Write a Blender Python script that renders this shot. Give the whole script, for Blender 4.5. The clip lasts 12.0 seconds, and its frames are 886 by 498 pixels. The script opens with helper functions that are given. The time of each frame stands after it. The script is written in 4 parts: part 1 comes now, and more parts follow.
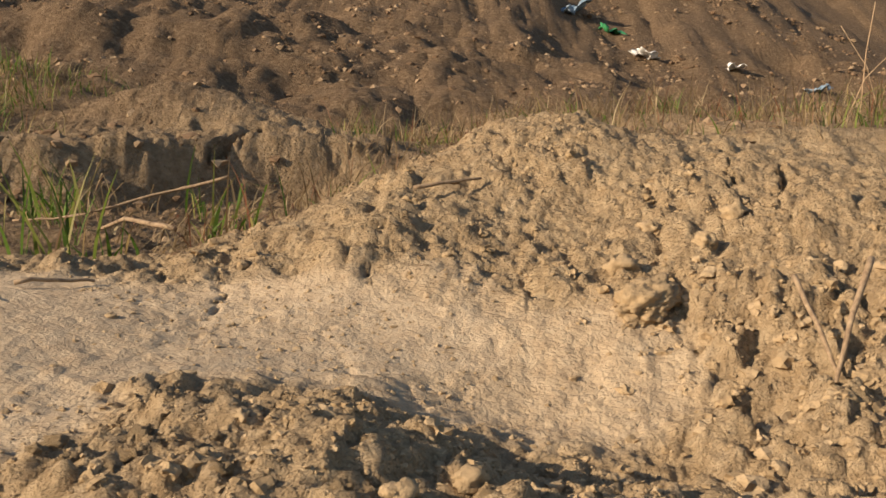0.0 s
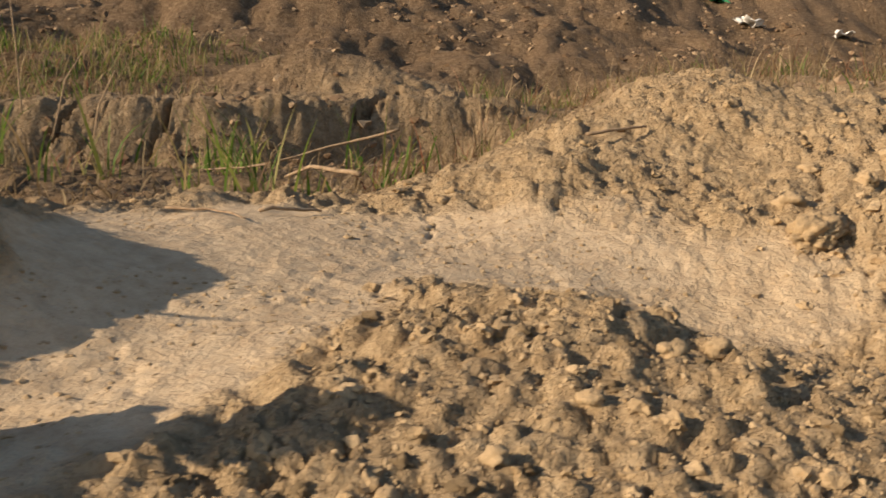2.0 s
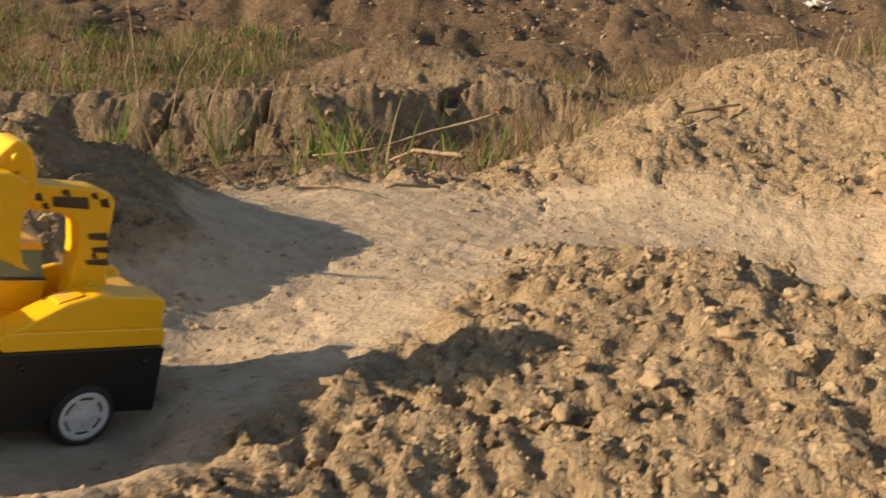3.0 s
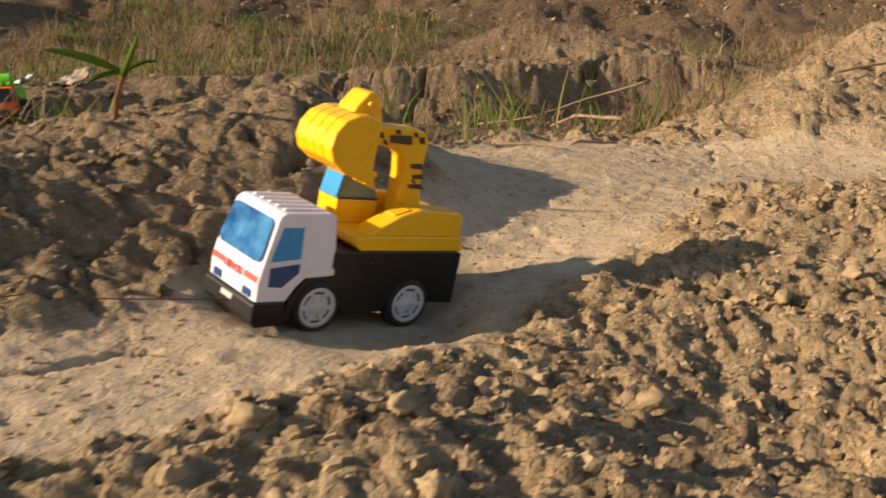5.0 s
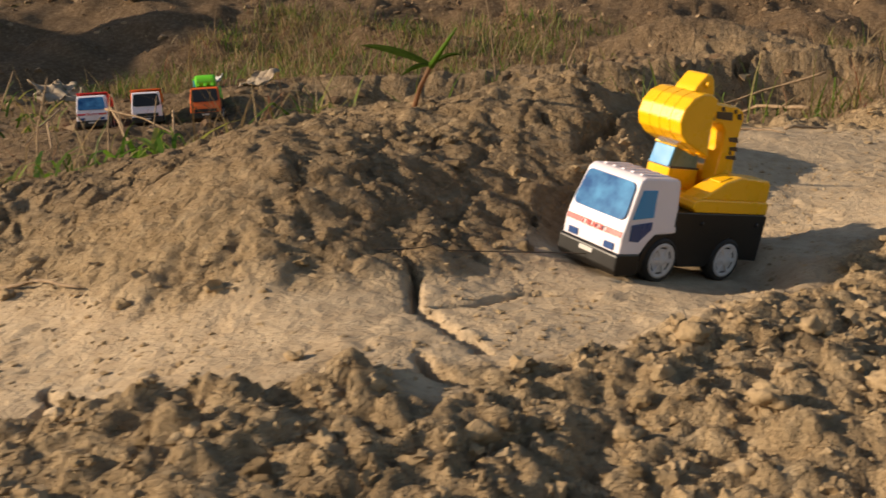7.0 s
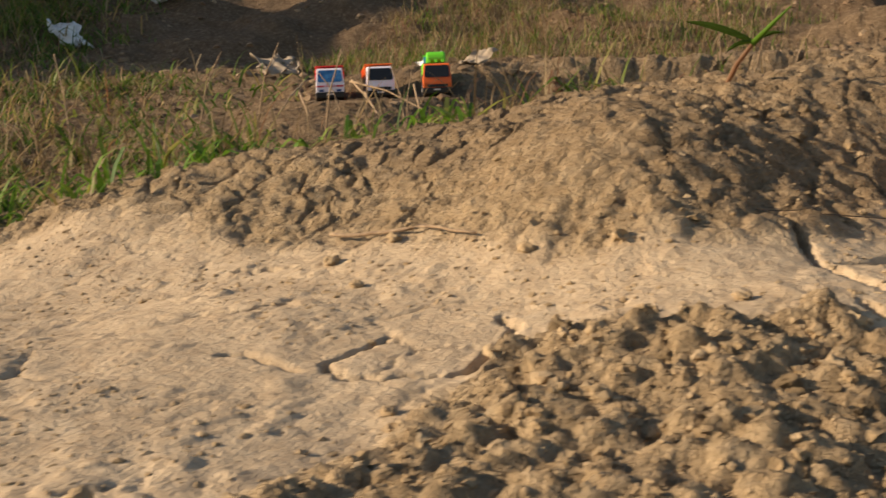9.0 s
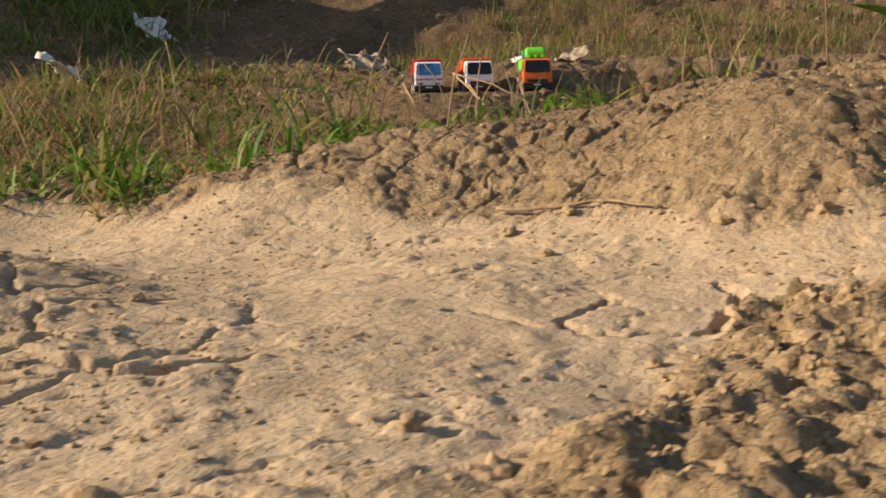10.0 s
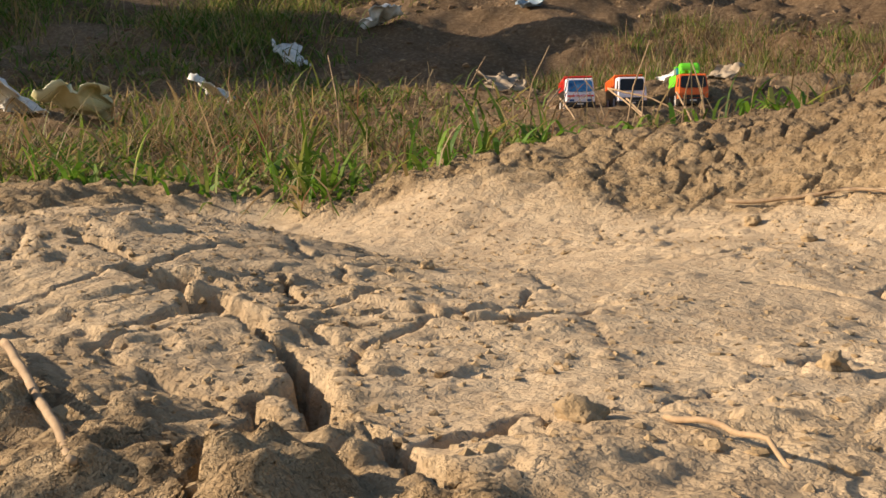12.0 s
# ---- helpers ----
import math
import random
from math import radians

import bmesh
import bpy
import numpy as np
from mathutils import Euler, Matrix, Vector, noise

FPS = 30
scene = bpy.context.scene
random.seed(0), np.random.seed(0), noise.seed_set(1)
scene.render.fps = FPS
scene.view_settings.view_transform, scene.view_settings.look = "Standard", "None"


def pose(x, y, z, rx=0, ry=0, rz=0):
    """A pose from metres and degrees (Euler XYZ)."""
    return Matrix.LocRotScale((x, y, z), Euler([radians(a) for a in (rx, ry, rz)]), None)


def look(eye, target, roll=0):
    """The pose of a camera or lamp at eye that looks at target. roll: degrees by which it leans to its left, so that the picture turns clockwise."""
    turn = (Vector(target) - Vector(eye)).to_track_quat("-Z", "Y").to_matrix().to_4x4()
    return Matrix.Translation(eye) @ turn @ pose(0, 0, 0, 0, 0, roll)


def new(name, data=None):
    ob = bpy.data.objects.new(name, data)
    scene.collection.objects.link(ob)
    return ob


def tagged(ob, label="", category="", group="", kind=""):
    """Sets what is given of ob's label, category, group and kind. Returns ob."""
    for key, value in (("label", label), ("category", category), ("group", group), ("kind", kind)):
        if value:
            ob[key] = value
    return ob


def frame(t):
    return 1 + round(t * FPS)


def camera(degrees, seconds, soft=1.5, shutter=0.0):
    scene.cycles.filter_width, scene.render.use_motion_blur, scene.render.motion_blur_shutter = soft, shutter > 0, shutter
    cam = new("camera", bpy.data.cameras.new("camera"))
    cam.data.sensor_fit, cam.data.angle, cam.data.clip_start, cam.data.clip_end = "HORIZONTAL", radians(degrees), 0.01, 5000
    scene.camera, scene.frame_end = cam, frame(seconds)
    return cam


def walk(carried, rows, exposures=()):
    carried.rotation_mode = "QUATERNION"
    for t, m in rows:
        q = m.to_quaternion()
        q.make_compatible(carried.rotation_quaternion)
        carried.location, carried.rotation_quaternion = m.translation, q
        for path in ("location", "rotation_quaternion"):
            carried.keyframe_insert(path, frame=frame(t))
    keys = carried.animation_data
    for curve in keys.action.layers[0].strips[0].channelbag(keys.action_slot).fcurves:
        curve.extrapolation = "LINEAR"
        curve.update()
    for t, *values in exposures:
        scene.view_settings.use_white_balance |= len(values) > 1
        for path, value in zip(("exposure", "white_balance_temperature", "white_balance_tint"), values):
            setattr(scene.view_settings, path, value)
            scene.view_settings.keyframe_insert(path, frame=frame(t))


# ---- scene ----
cam = camera(47.8, 12.0, 1.5, 0.4)
PATH = [
    (0, (0.012, -0.054, 0.303), (-0.008, 1.936, 0.104), -0.6),
    (0.5, (-0.008, -0.075, 0.301), (-0.054, 1.914, 0.1), -0.6),
    (1, (-0.038, -0.117, 0.292), (-0.125, 1.871, 0.084), -0.9),
    (1.5, (-0.071, -0.157, 0.28), (-0.189, 1.826, 0.052), -0.5),
    (2, (-0.118, -0.205, 0.268), (-0.297, 1.772, 0.022), -0.7),
    (2.5, (-0.148, -0.255, 0.267), (-0.38, 1.716, 0.019), -1.4),
    (3, (-0.179, -0.311, 0.254), (-0.476, 1.651, -0.003), -1.8),
    (3.2, (-0.19, -0.331, 0.249), (-0.517, 1.625, -0.01), -2.2),
    (4.8, (-0.253, -0.487, 0.242), (-0.728, 1.433, -0.059), -4.3),
    (5, (-0.267, -0.531, 0.235), (-0.762, 1.386, -0.048), -3.4),
    (5.5, (-0.316, -0.57, 0.22), (-0.861, 1.336, -0.044), -3.9),
    (6, (-0.356, -0.621, 0.218), (-0.925, 1.279, -0.035), -3.9),
    (6.5, (-0.407, -0.671, 0.221), (-1.007, 1.221, -0.024), -3.9),
    (7, (-0.459, -0.727, 0.23), (-1.101, 1.148, -0.037), -4.1),
    (7.5, (-0.507, -0.767, 0.235), (-1.194, 1.091, -0.04), -3.9),
    (7.7, (-0.525, -0.78, 0.237), (-1.226, 1.073, -0.037), -3.9),
    (9.3, (-0.698, -0.918, 0.217), (-1.582, 0.853, -0.064), -1.8),
    (9.5, (-0.726, -0.93, 0.212), (-1.619, 0.838, -0.069), -1.5),
    (10, (-0.791, -0.954, 0.186), (-1.722, 0.797, -0.07), -1.1),
    (10.5, (-0.838, -0.986, 0.158), (-1.801, 0.754, -0.06), -1.0),
    (11, (-0.886, -1.014, 0.152), (-1.906, 0.695, -0.05), -1.2),
    (11.5, (-0.913, -1.018, 0.143), (-1.988, 0.658, -0.045), -1.1),
    (12, (-0.925, -1.016, 0.138), (-2.017, 0.649, -0.043), -1.0),
]
walk(cam, [(t, look(eye, target, roll)) for t, eye, target, roll in PATH],
     [(0, 0.14, 6530, 11), (2.0, 0.17, 6650, 11), (3.2, 0.24, 6750, 11), (4.9, 0.22, 6800, 11), (5.5, 0.08, 6850, 11), (6.5, -0.17, 6850, 11), (7.7, 0.09, 6850, 11), (9.3, 0.12, 6800, 11), (12, 0.3, 6700, 11)])

# ---- light ----
world = bpy.data.worlds.new("world")
scene.world = world
world.use_nodes = True
SUN_ELEV, SUN_AZ = 24.0, 207.0   # degrees; azimuth of the sun counter-clockwise from +x
wn = world.node_tree
sky = wn.nodes.new("ShaderNodeTexSky")
sky.sky_type, sky.sun_disc = 'NISHITA', False
sky.sun_elevation, sky.sun_rotation = radians(SUN_ELEV), radians(90 - SUN_AZ)
wn.links.new(sky.outputs[0], wn.nodes["Background"].inputs[0])
wn.nodes["Background"].inputs[1].default_value = 0.118
sun = new("sun", bpy.data.lights.new("sun", 'SUN'))
sun.data.energy, sun.data.angle, sun.data.color = 6.5, radians(0.6), (1.0, 0.82, 0.61)
sun_way = Vector((math.cos(radians(SUN_AZ)) * math.cos(radians(SUN_ELEV)), math.sin(radians(SUN_AZ)) * math.cos(radians(SUN_ELEV)), math.sin(radians(SUN_ELEV))))
sun.matrix_world = look(sun_way * 20, (0, 0, 0))


# ---- materials ----
class Nodes:
    """A small writer of node materials."""
    def __init__(self, name, rough=0.8, metal=0.0):
        self.mat = bpy.data.materials.new(name)
        self.mat.use_nodes = True
        self.t = self.mat.node_tree
        self.b = self.t.nodes["Principled BSDF"]
        self.b.inputs["Roughness"].default_value = rough
        self.b.inputs["Metallic"].default_value = metal

    def add(self, kind, **inputs):
        n = self.t.nodes.new(kind)
        for key, value in inputs.items():
            self.put(n.inputs[key.replace("_", " ")], value)
        return n

    def put(self, socket, value):
        if hasattr(value, "is_output"):
            self.t.links.new(value, socket)
        else:
            socket.default_value = value

    def noise(self, scale, detail=4.0, rough=0.55, vec=None):
        n = self.add("ShaderNodeTexNoise", Scale=scale, Detail=detail, Roughness=rough)
        self.put(n.inputs["Vector"], vec if vec is not None else self.coord())
        return n.outputs["Fac"]

    def coord(self):
        return self.t.nodes.new("ShaderNodeTexCoord").outputs["Object"]

    def ramp(self, fac, *stops):
        n = self.t.nodes.new("ShaderNodeValToRGB")
        e = n.color_ramp.elements
        while len(e) < len(stops):
            e.new(0.5)
        for el, (p, c) in zip(e, stops):
            el.position, el.color = p, (*c, 1)
        self.put(n.inputs[0], fac)
        return n.outputs["Color"]

    def mix(self, fac, a, b, how='MIX'):
        n = self.t.nodes.new("ShaderNodeMix")
        n.data_type, n.blend_type = 'RGBA', how
        self.put(n.inputs["Factor"], fac)
        self.put(n.inputs["A"], a if hasattr(a, "is_output") else (*a, 1))
        self.put(n.inputs["B"], b if hasattr(b, "is_output") else (*b, 1))
        return n.outputs["Result"]

    def math(self, how, a, b=0.0):
        n = self.t.nodes.new("ShaderNodeMath")
        n.operation = how
        self.put(n.inputs[0], a)
        self.put(n.inputs[1], b)
        return n.outputs[0]

    def bump(self, height, strength, distance):
        n = self.add("ShaderNodeBump", Strength=strength, Distance=distance, Height=height)
        self.put(self.b.inputs["Normal"], n.outputs[0])

    def color(self, c):
        self.put(self.b.inputs["Base Color"], c if hasattr(c, "is_output") else (*c, 1))
        return self


def soil_material():
    m = Nodes("dry_clay_soil", 0.95)
    packed = m.add("ShaderNodeAttribute")
    packed.attribute_name = "packed"
    wild = m.add("ShaderNodeAttribute")
    wild.attribute_name = "wild"
    big = m.noise(3.0, 5)
    fine = m.noise(60.0, 6, 0.65)
    grit = m.noise(420.0, 3, 0.6)
    loose = m.ramp(fine, (0.28, (0.35, 0.242, 0.130)), (0.5, (0.53, 0.384, 0.222)), (0.72, (0.64, 0.484, 0.30)))
    pale = m.ramp(fine, (0.25, (0.47, 0.345, 0.215)), (0.5, (0.60, 0.46, 0.30)), (0.8, (0.68, 0.54, 0.365)))
    brown = m.ramp(fine, (0.28, (0.11, 0.069, 0.039)), (0.5, (0.20, 0.132, 0.076)), (0.72, (0.38, 0.275, 0.17)))
    col = m.mix(packed.outputs["Fac"], loose, pale)
    col = m.mix(wild.outputs["Fac"], col, brown)
    col = m.mix(m.math('MULTIPLY', big, 0.35), col, (0.27, 0.18, 0.10), 'MIX')
    col = m.mix(0.35, col, m.ramp(m.noise(14.0, 6, 0.7), (0.35, (0.55, 0.52, 0.5)), (0.6, (1.0, 1.0, 1.0))), 'MULTIPLY')
    col = m.mix(0.25, col, m.ramp(grit, (0.3, (0.55, 0.55, 0.55)), (0.7, (1.0, 1.0, 1.0))), 'MULTIPLY')
    m.color(col)
    m.b.inputs["Specular IOR Level"].default_value = 0.15
    h = m.math('ADD', m.math('MULTIPLY', m.noise(130.0, 5, 0.7), 1.0), m.math('MULTIPLY', grit, 0.35))
    first = m.add("ShaderNodeBump", Distance=0.022, Height=m.noise(17.0, 7, 0.68))
    m.put(first.inputs["Strength"], wild.outputs["Fac"])
    coarse = m.add("ShaderNodeBump", Distance=0.015, Height=m.noise(75.0, 6, 0.72), Normal=first.outputs[0])
    m.put(coarse.inputs["Strength"], m.math('SUBTRACT', 1.0, m.math('MULTIPLY', packed.outputs["Fac"], 0.72)))
    grains = m.add("ShaderNodeTexVoronoi", Scale=135.0, Randomness=1.0)
    warp = m.add("ShaderNodeTexNoise", Scale=70.0, Detail=3.0)
    m.put(warp.inputs["Vector"], m.coord())
    m.put(grains.inputs["Vector"], m.mix(0.02, m.coord(), warp.outputs["Color"], 'ADD'))
    stone = m.math('MULTIPLY', m.math('SUBTRACT', 0.55, grains.outputs["Distance"]), m.noise(33.0, 3))
    pebbly = m.add("ShaderNodeBump", Distance=0.010, Height=stone, Normal=coarse.outputs[0])
    m.put(pebbly.inputs["Strength"], m.math('SUBTRACT', 0.90, m.math('MULTIPLY', packed.outputs["Fac"], 0.68)))
    second = m.add("ShaderNodeBump", Strength=0.8, Distance=0.0032, Height=h, Normal=pebbly.outputs[0])
    m.put(m.b.inputs["Normal"], second.outputs[0])
    return m.mat


def plastic(name, c, rough=0.4, dust=0.25, grain=0.08):
    m = Nodes(name, rough)
    d = m.ramp(m.noise(30.0, 6, 0.7), (0.45, (0, 0, 0)), (0.8, (dust, dust, dust)))
    dusty = m.mix(d, c, (0.45, 0.35, 0.22))
    m.color(m.mix(0.15, dusty, m.ramp(m.noise(9.0, 2), (0.3, (0.75, 0.75, 0.75)), (0.7, (1, 1, 1))), 'MULTIPLY'))
    m.put(m.b.inputs["Roughness"], m.math('ADD', m.math('MULTIPLY', m.noise(45.0, 4), 0.25), rough - 0.1))
    if grain:
        m.bump(m.noise(300.0, 2), grain, 0.001)
    return m.mat


def film(name, a, b):
    m = Nodes(name, 0.12)
    # paler patches imitate reflections on the glass, painted into the colour
    m.color(m.ramp(m.noise(34.0, 4, 0.55), (0.40, a), (0.66, b)))
    m.bump(m.noise(40.0, 2), 0.05, 0.002)
    return m.mat


def blade_material(name, stops):
    m = Nodes(name, 0.6)
    g = m.t.nodes.new("ShaderNodeNewGeometry").outputs["Random Per Island"]
    c = m.ramp(g, *stops)
    m.color(m.mix(0.4, c, m.ramp(m.noise(25.0, 3), (0.3, (0.6, 0.6, 0.55)), (0.7, (1, 1, 1))), 'MULTIPLY'))
    m.b.inputs["Specular IOR Level"].default_value = 0.25
    thin = m.add("ShaderNodeBsdfTranslucent", Color=c)
    both = m.t.nodes.new("ShaderNodeMixShader")
    m.put(both.inputs[0], 0.4)
    m.t.links.new(m.b.outputs[0], both.inputs[1])
    m.t.links.new(thin.outputs[0], both.inputs[2])
    m.t.links.new(both.outputs[0], m.t.nodes["Material Output"].inputs["Surface"])
    return m.mat


def dull(name, a, b, scale=40.0, rough=0.85):
    m = Nodes(name, rough)
    n = m.noise(scale, 5, 0.65)
    m.color(m.ramp(n, (0.3, a), (0.7, b)))
    m.bump(n, 0.5, 0.003)
    return m.mat


SOIL = soil_material()
YELLOW = plastic("yellow_plastic", (1.0, 0.52, 0.010), 0.26, 0.02)
WHITE = plastic("white_plastic", (0.84, 0.77, 0.81), 0.36, 0.08)
BLACK = plastic("black_plastic", (0.006, 0.0055, 0.0055), 0.38, 0.02)
TYRE = plastic("black_tyre", (0.010, 0.009, 0.009), 0.7, 0.12)
HUB = plastic("grey_white_hub", (0.58, 0.55, 0.54), 0.5, 0.4)
BLUE = film("blue_glazing_painted_sheen", (0.010, 0.065, 0.21), (0.07, 0.25, 0.48))
CYAN = plastic("light_blue_film", (0.03, 0.28, 0.60), 0.18, 0.03, 0.0)
NAVY = plastic("dark_blue_print", (0.012, 0.055, 0.19), 0.25, 0.02)
TEAL = plastic("grey_green_film", (0.16, 0.24, 0.20), 0.25, 0.05)
RED = plastic("red_print", (0.62, 0.04, 0.04), 0.4, 0.06)
STRIPE = plastic("black_print", (0.05, 0.03, 0.015), 0.5, 0.2)
ORANGE = plastic("orange_plastic", (0.80, 0.13, 0.012), 0.4, 0.1)
REDBODY = plastic("red_plastic", (0.62, 0.02, 0.015), 0.4, 0.1)
GREEN = plastic("lime_green_plastic", (0.14, 0.62, 0.02), 0.4, 0.05)
GRASS = blade_material("grass_blades", ((0.0, (0.05, 0.10, 0.012)), (0.45, (0.12, 0.20, 0.025)), (0.7, (0.24, 0.26, 0.06)), (1.0, (0.42, 0.28, 0.13))))
GREENS = blade_material("fresh_grass_blades", ((0.0, (0.06, 0.14, 0.012)), (0.6, (0.16, 0.30, 0.03)), (1.0, (0.34, 0.34, 0.08))))
STRAW = blade_material("straw_blades", ((0.0, (0.13, 0.085, 0.04)), (0.4, (0.26, 0.18, 0.09)), (0.8, (0.48, 0.37, 0.21)), (1.0, (0.25, 0.08, 0.04))))
TWIG = dull("dry_twig", (0.16, 0.10, 0.055), (0.38, 0.27, 0.16), 120.0)
PALE = dull("pale_straw", (0.26, 0.165, 0.09), (0.44, 0.31, 0.18), 60.0)
CLOTH = dull("dirty_brown_cloth", (0.20, 0.15, 0.10), (0.42, 0.34, 0.25), 20.0)
BAG = dull("dirty_white_film", (0.55, 0.53, 0.48), (0.82, 0.80, 0.76), 14.0, 0.45)
BAGY = dull("yellowed_film", (0.50, 0.46, 0.22), (0.72, 0.70, 0.50), 14.0, 0.45)
SCRAPB = dull("blue_grey_scrap", (0.10, 0.16, 0.22), (0.30, 0.38, 0.45), 14.0, 0.5)
SCRAPG = dull("green_scrap", (0.03, 0.20, 0.07), (0.08, 0.36, 0.14), 14.0, 0.5)


# ---- ground ----
def hash2(i, j, k):
    n = (i * 374761393 + j * 668265263 + k * 974634787) & 0xFFFFFFFF
    n = ((n ^ (n >> 13)) * 1274126177) & 0xFFFFFFFF
    return ((n ^ (n >> 16)) & 0xFFFFFF) / 16777215.0


def vnoise(x, y, k=0):
    """Smooth value noise, 0 to 1."""
    i, j = np.floor(x).astype(np.int64), np.floor(y).astype(np.int64)
    u, v = x - i, y - j
    u, v = u * u * u * (u * (u * 6 - 15) + 10), v * v * v * (v * (v * 6 - 15) + 10)
    a, b, c, d = hash2(i, j, k), hash2(i + 1, j, k), hash2(i, j + 1, k), hash2(i + 1, j + 1, k)
    return (a * (1 - u) + b * u) * (1 - v) + (c * (1 - u) + d * u) * v


def fbm(x, y, octaves=4, k=0, gain=0.5):
    total, amp = 0.0, 1.0
    for o in range(octaves):
        total = total + amp * (vnoise(x, y, k + o) - 0.5)
        x, y, amp = x * 2.03 + 7.1, y * 2.03 + 3.7, amp * gain
    return total


def billow(x, y, octaves=4, k=0, gain=0.55):
    """Rounded swellings with sharp creases between them."""
    total, amp = 0.0, 1.0
    for o in range(octaves):
        total = total + amp * (np.abs(2 * vnoise(x, y, k + o) - 1) - 0.35)
        x, y, amp = x * 2.13 + 5.1 - 0.4 * y, y * 2.13 + 1.7 + 0.4 * x, amp * gain
    return total


def lumps(x, y, cell, k=0):
    """Rounded clods of uneven size side by side: their height over the gaps, in cells."""
    x, y = x / cell, y / cell
    i, j = np.floor(x).astype(np.int64), np.floor(y).astype(np.int64)
    best = np.zeros_like(x)
    for a in (-1, 0, 1):
        for b in (-1, 0, 1):
            p, q = i + a, j + b
            cx, cy = p + 0.15 + 0.7 * hash2(p, q, k), q + 0.15 + 0.7 * hash2(p, q, k + 1)
            r = 0.30 + 0.55 * hash2(p, q, k + 2) ** 1.6
            t = 6.28 * hash2(p, q, k + 3)
            u, v = ((x - cx) * np.cos(t) + (y - cy) * np.sin(t)) / r, ((y - cy) * np.cos(t) - (x - cx) * np.sin(t)) / (r * 0.8)
            d = 0.55 * np.maximum(np.abs(u), np.abs(v)) + 0.45 * np.hypot(u, v)
            top = 0.55 + 0.4 * hash2(p, q, k + 4) + 0.30 * u
            best = np.maximum(best, r * np.clip(np.minimum((1 - d) * 2.4, top), 0, 1))
    return best


def cells(x, y, cell, k=0):
    """Distance to the border between irregular plates, in cells: small in the joints."""
    x, y = x / cell, y / cell
    i, j = np.floor(x).astype(np.int64), np.floor(y).astype(np.int64)
    f1, f2 = np.full_like(x, 9.0), np.full_like(x, 9.0)
    for a in (-1, 0, 1):
        for b in (-1, 0, 1):
            p, q = i + a, j + b
            d = np.hypot(x - p - hash2(p, q, k), y - q - hash2(p, q, k + 1))
            f2 = np.minimum(f2, np.maximum(f1, d))
            f1 = np.minimum(f1, d)
    return f2 - f1


def smooth(v, a, b):
    t = np.clip((v - a) / (b - a), 0, 1)
    return t * t * (3 - 2 * t)


def soft(v, k):
    return np.log1p(np.exp(np.clip(v * k, -50, 50))) / k


def line_distance(x, y, points):
    """Distance to a broken line of (x, y, width), in its widths."""
    best = np.full_like(x, 99.0)
    for (ax, ay, aw), (bx, by, bw) in zip(points, points[1:]):
        dx, dy = bx - ax, by - ay
        t = np.clip(((x - ax) * dx + (y - ay) * dy) / (dx * dx + dy * dy), 0, 1)
        best = np.minimum(best, np.hypot(x - ax - t * dx, y - ay - t * dy) / (aw + t * (bw - aw)))
    return best


# swells and hollows of the ground, x, y, radius, height: the crust and the track's end
SWELLS_CRUST = [(-2.5, -1.2, 0.5, -0.009), (0.5, -1.2, 0.5, -0.009), (-1.9, -0.9, 0.5, 0.016), (-0.1, -0.9, 0.5, 0.015),
    (-1.2, -0.7, 0.15, -0.009), (-0.4, -0.6, 0.5, -0.041), (-2.5, -0.6, 0.5, 0.039), (0.5, -0.6, 0.5, 0.023),
    (-1.5, -0.5, 0.15, 0.013), (-1.6, -0.48, 0.2, 0.028), (-0.9, -0.4, 0.15, -0.016), (-1, -0.3, 0.15, -0.005),
    (0.2, -0.3, 0.5, -0.04), (-0.6, -0.3, 0.15, -0.02), (-0.5, -0.2, 0.15, -0.03), (-0.7, -0.2, 0.15, 0.019),
    (-1.5, -0.2, 0.15, -0.009), (-1.2, -0.2, 0.15, 0.01)]
# the middle of the track
SWELLS_TRACK = [(-1.36, -0.12, 0.3, -0.034), (-1.84, -0.12, 0.2, -0.029), (-1.72, -0.12, 0.2, -0.017), (-1, -0.1, 0.15, -0.017),
    (0.8, 0, 0.5, -0.027), (-0.6, 0, 0.15, 0.01), (-1.2, 0.1, 0.15, -0.016), (-0.2, 0.1, 0.15, -0.019),
    (-0.9, 0.1, 0.15, 0.021), (-0.7, 0.1, 0.15, -0.024), (-1.6, 0.1, 0.15, 0.022), (-0.16, 0.12, 0.2, -0.034),
    (-1, 0.2, 0.15, 0.034), (-0.9, 0.2, 0.15, 0.014), (-0.4, 0.24, 0.2, -0.023), (-1.6, 0.24, 0.2, 0.032)]
# the bank, the heap and the hollow beside the track
SWELLS_BANK = [(-0.6, 0.3, 0.15, -0.011), (-1.4, 0.3, 0.15, 0.023), (-1, 0.3, 0.15, 0.013), (1.1, 0.3, 0.5, 0.019),
    (-0.1, 0.4, 0.15, 0.007), (-0.3, 0.4, 0.15, 0.011), (-0.6, 0.4, 0.15, -0.021), (-0.5, 0.5, 0.15, -0.032),
    (0, 0.5, 0.15, 0.019), (-0.7, 0.5, 0.15, 0.036), (-1, 0.6, 0.5, 0.16), (-0.1, 0.6, 0.15, 0.032),
    (-0.7, 0.6, 0.15, 0.046), (0.8, 0.6, 0.5, -0.05), (0.1, 0.7, 0.15, -0.006), (0.1, 0.8, 0.15, -0.023),
    (0.2, 0.84, 0.2, -0.047)]
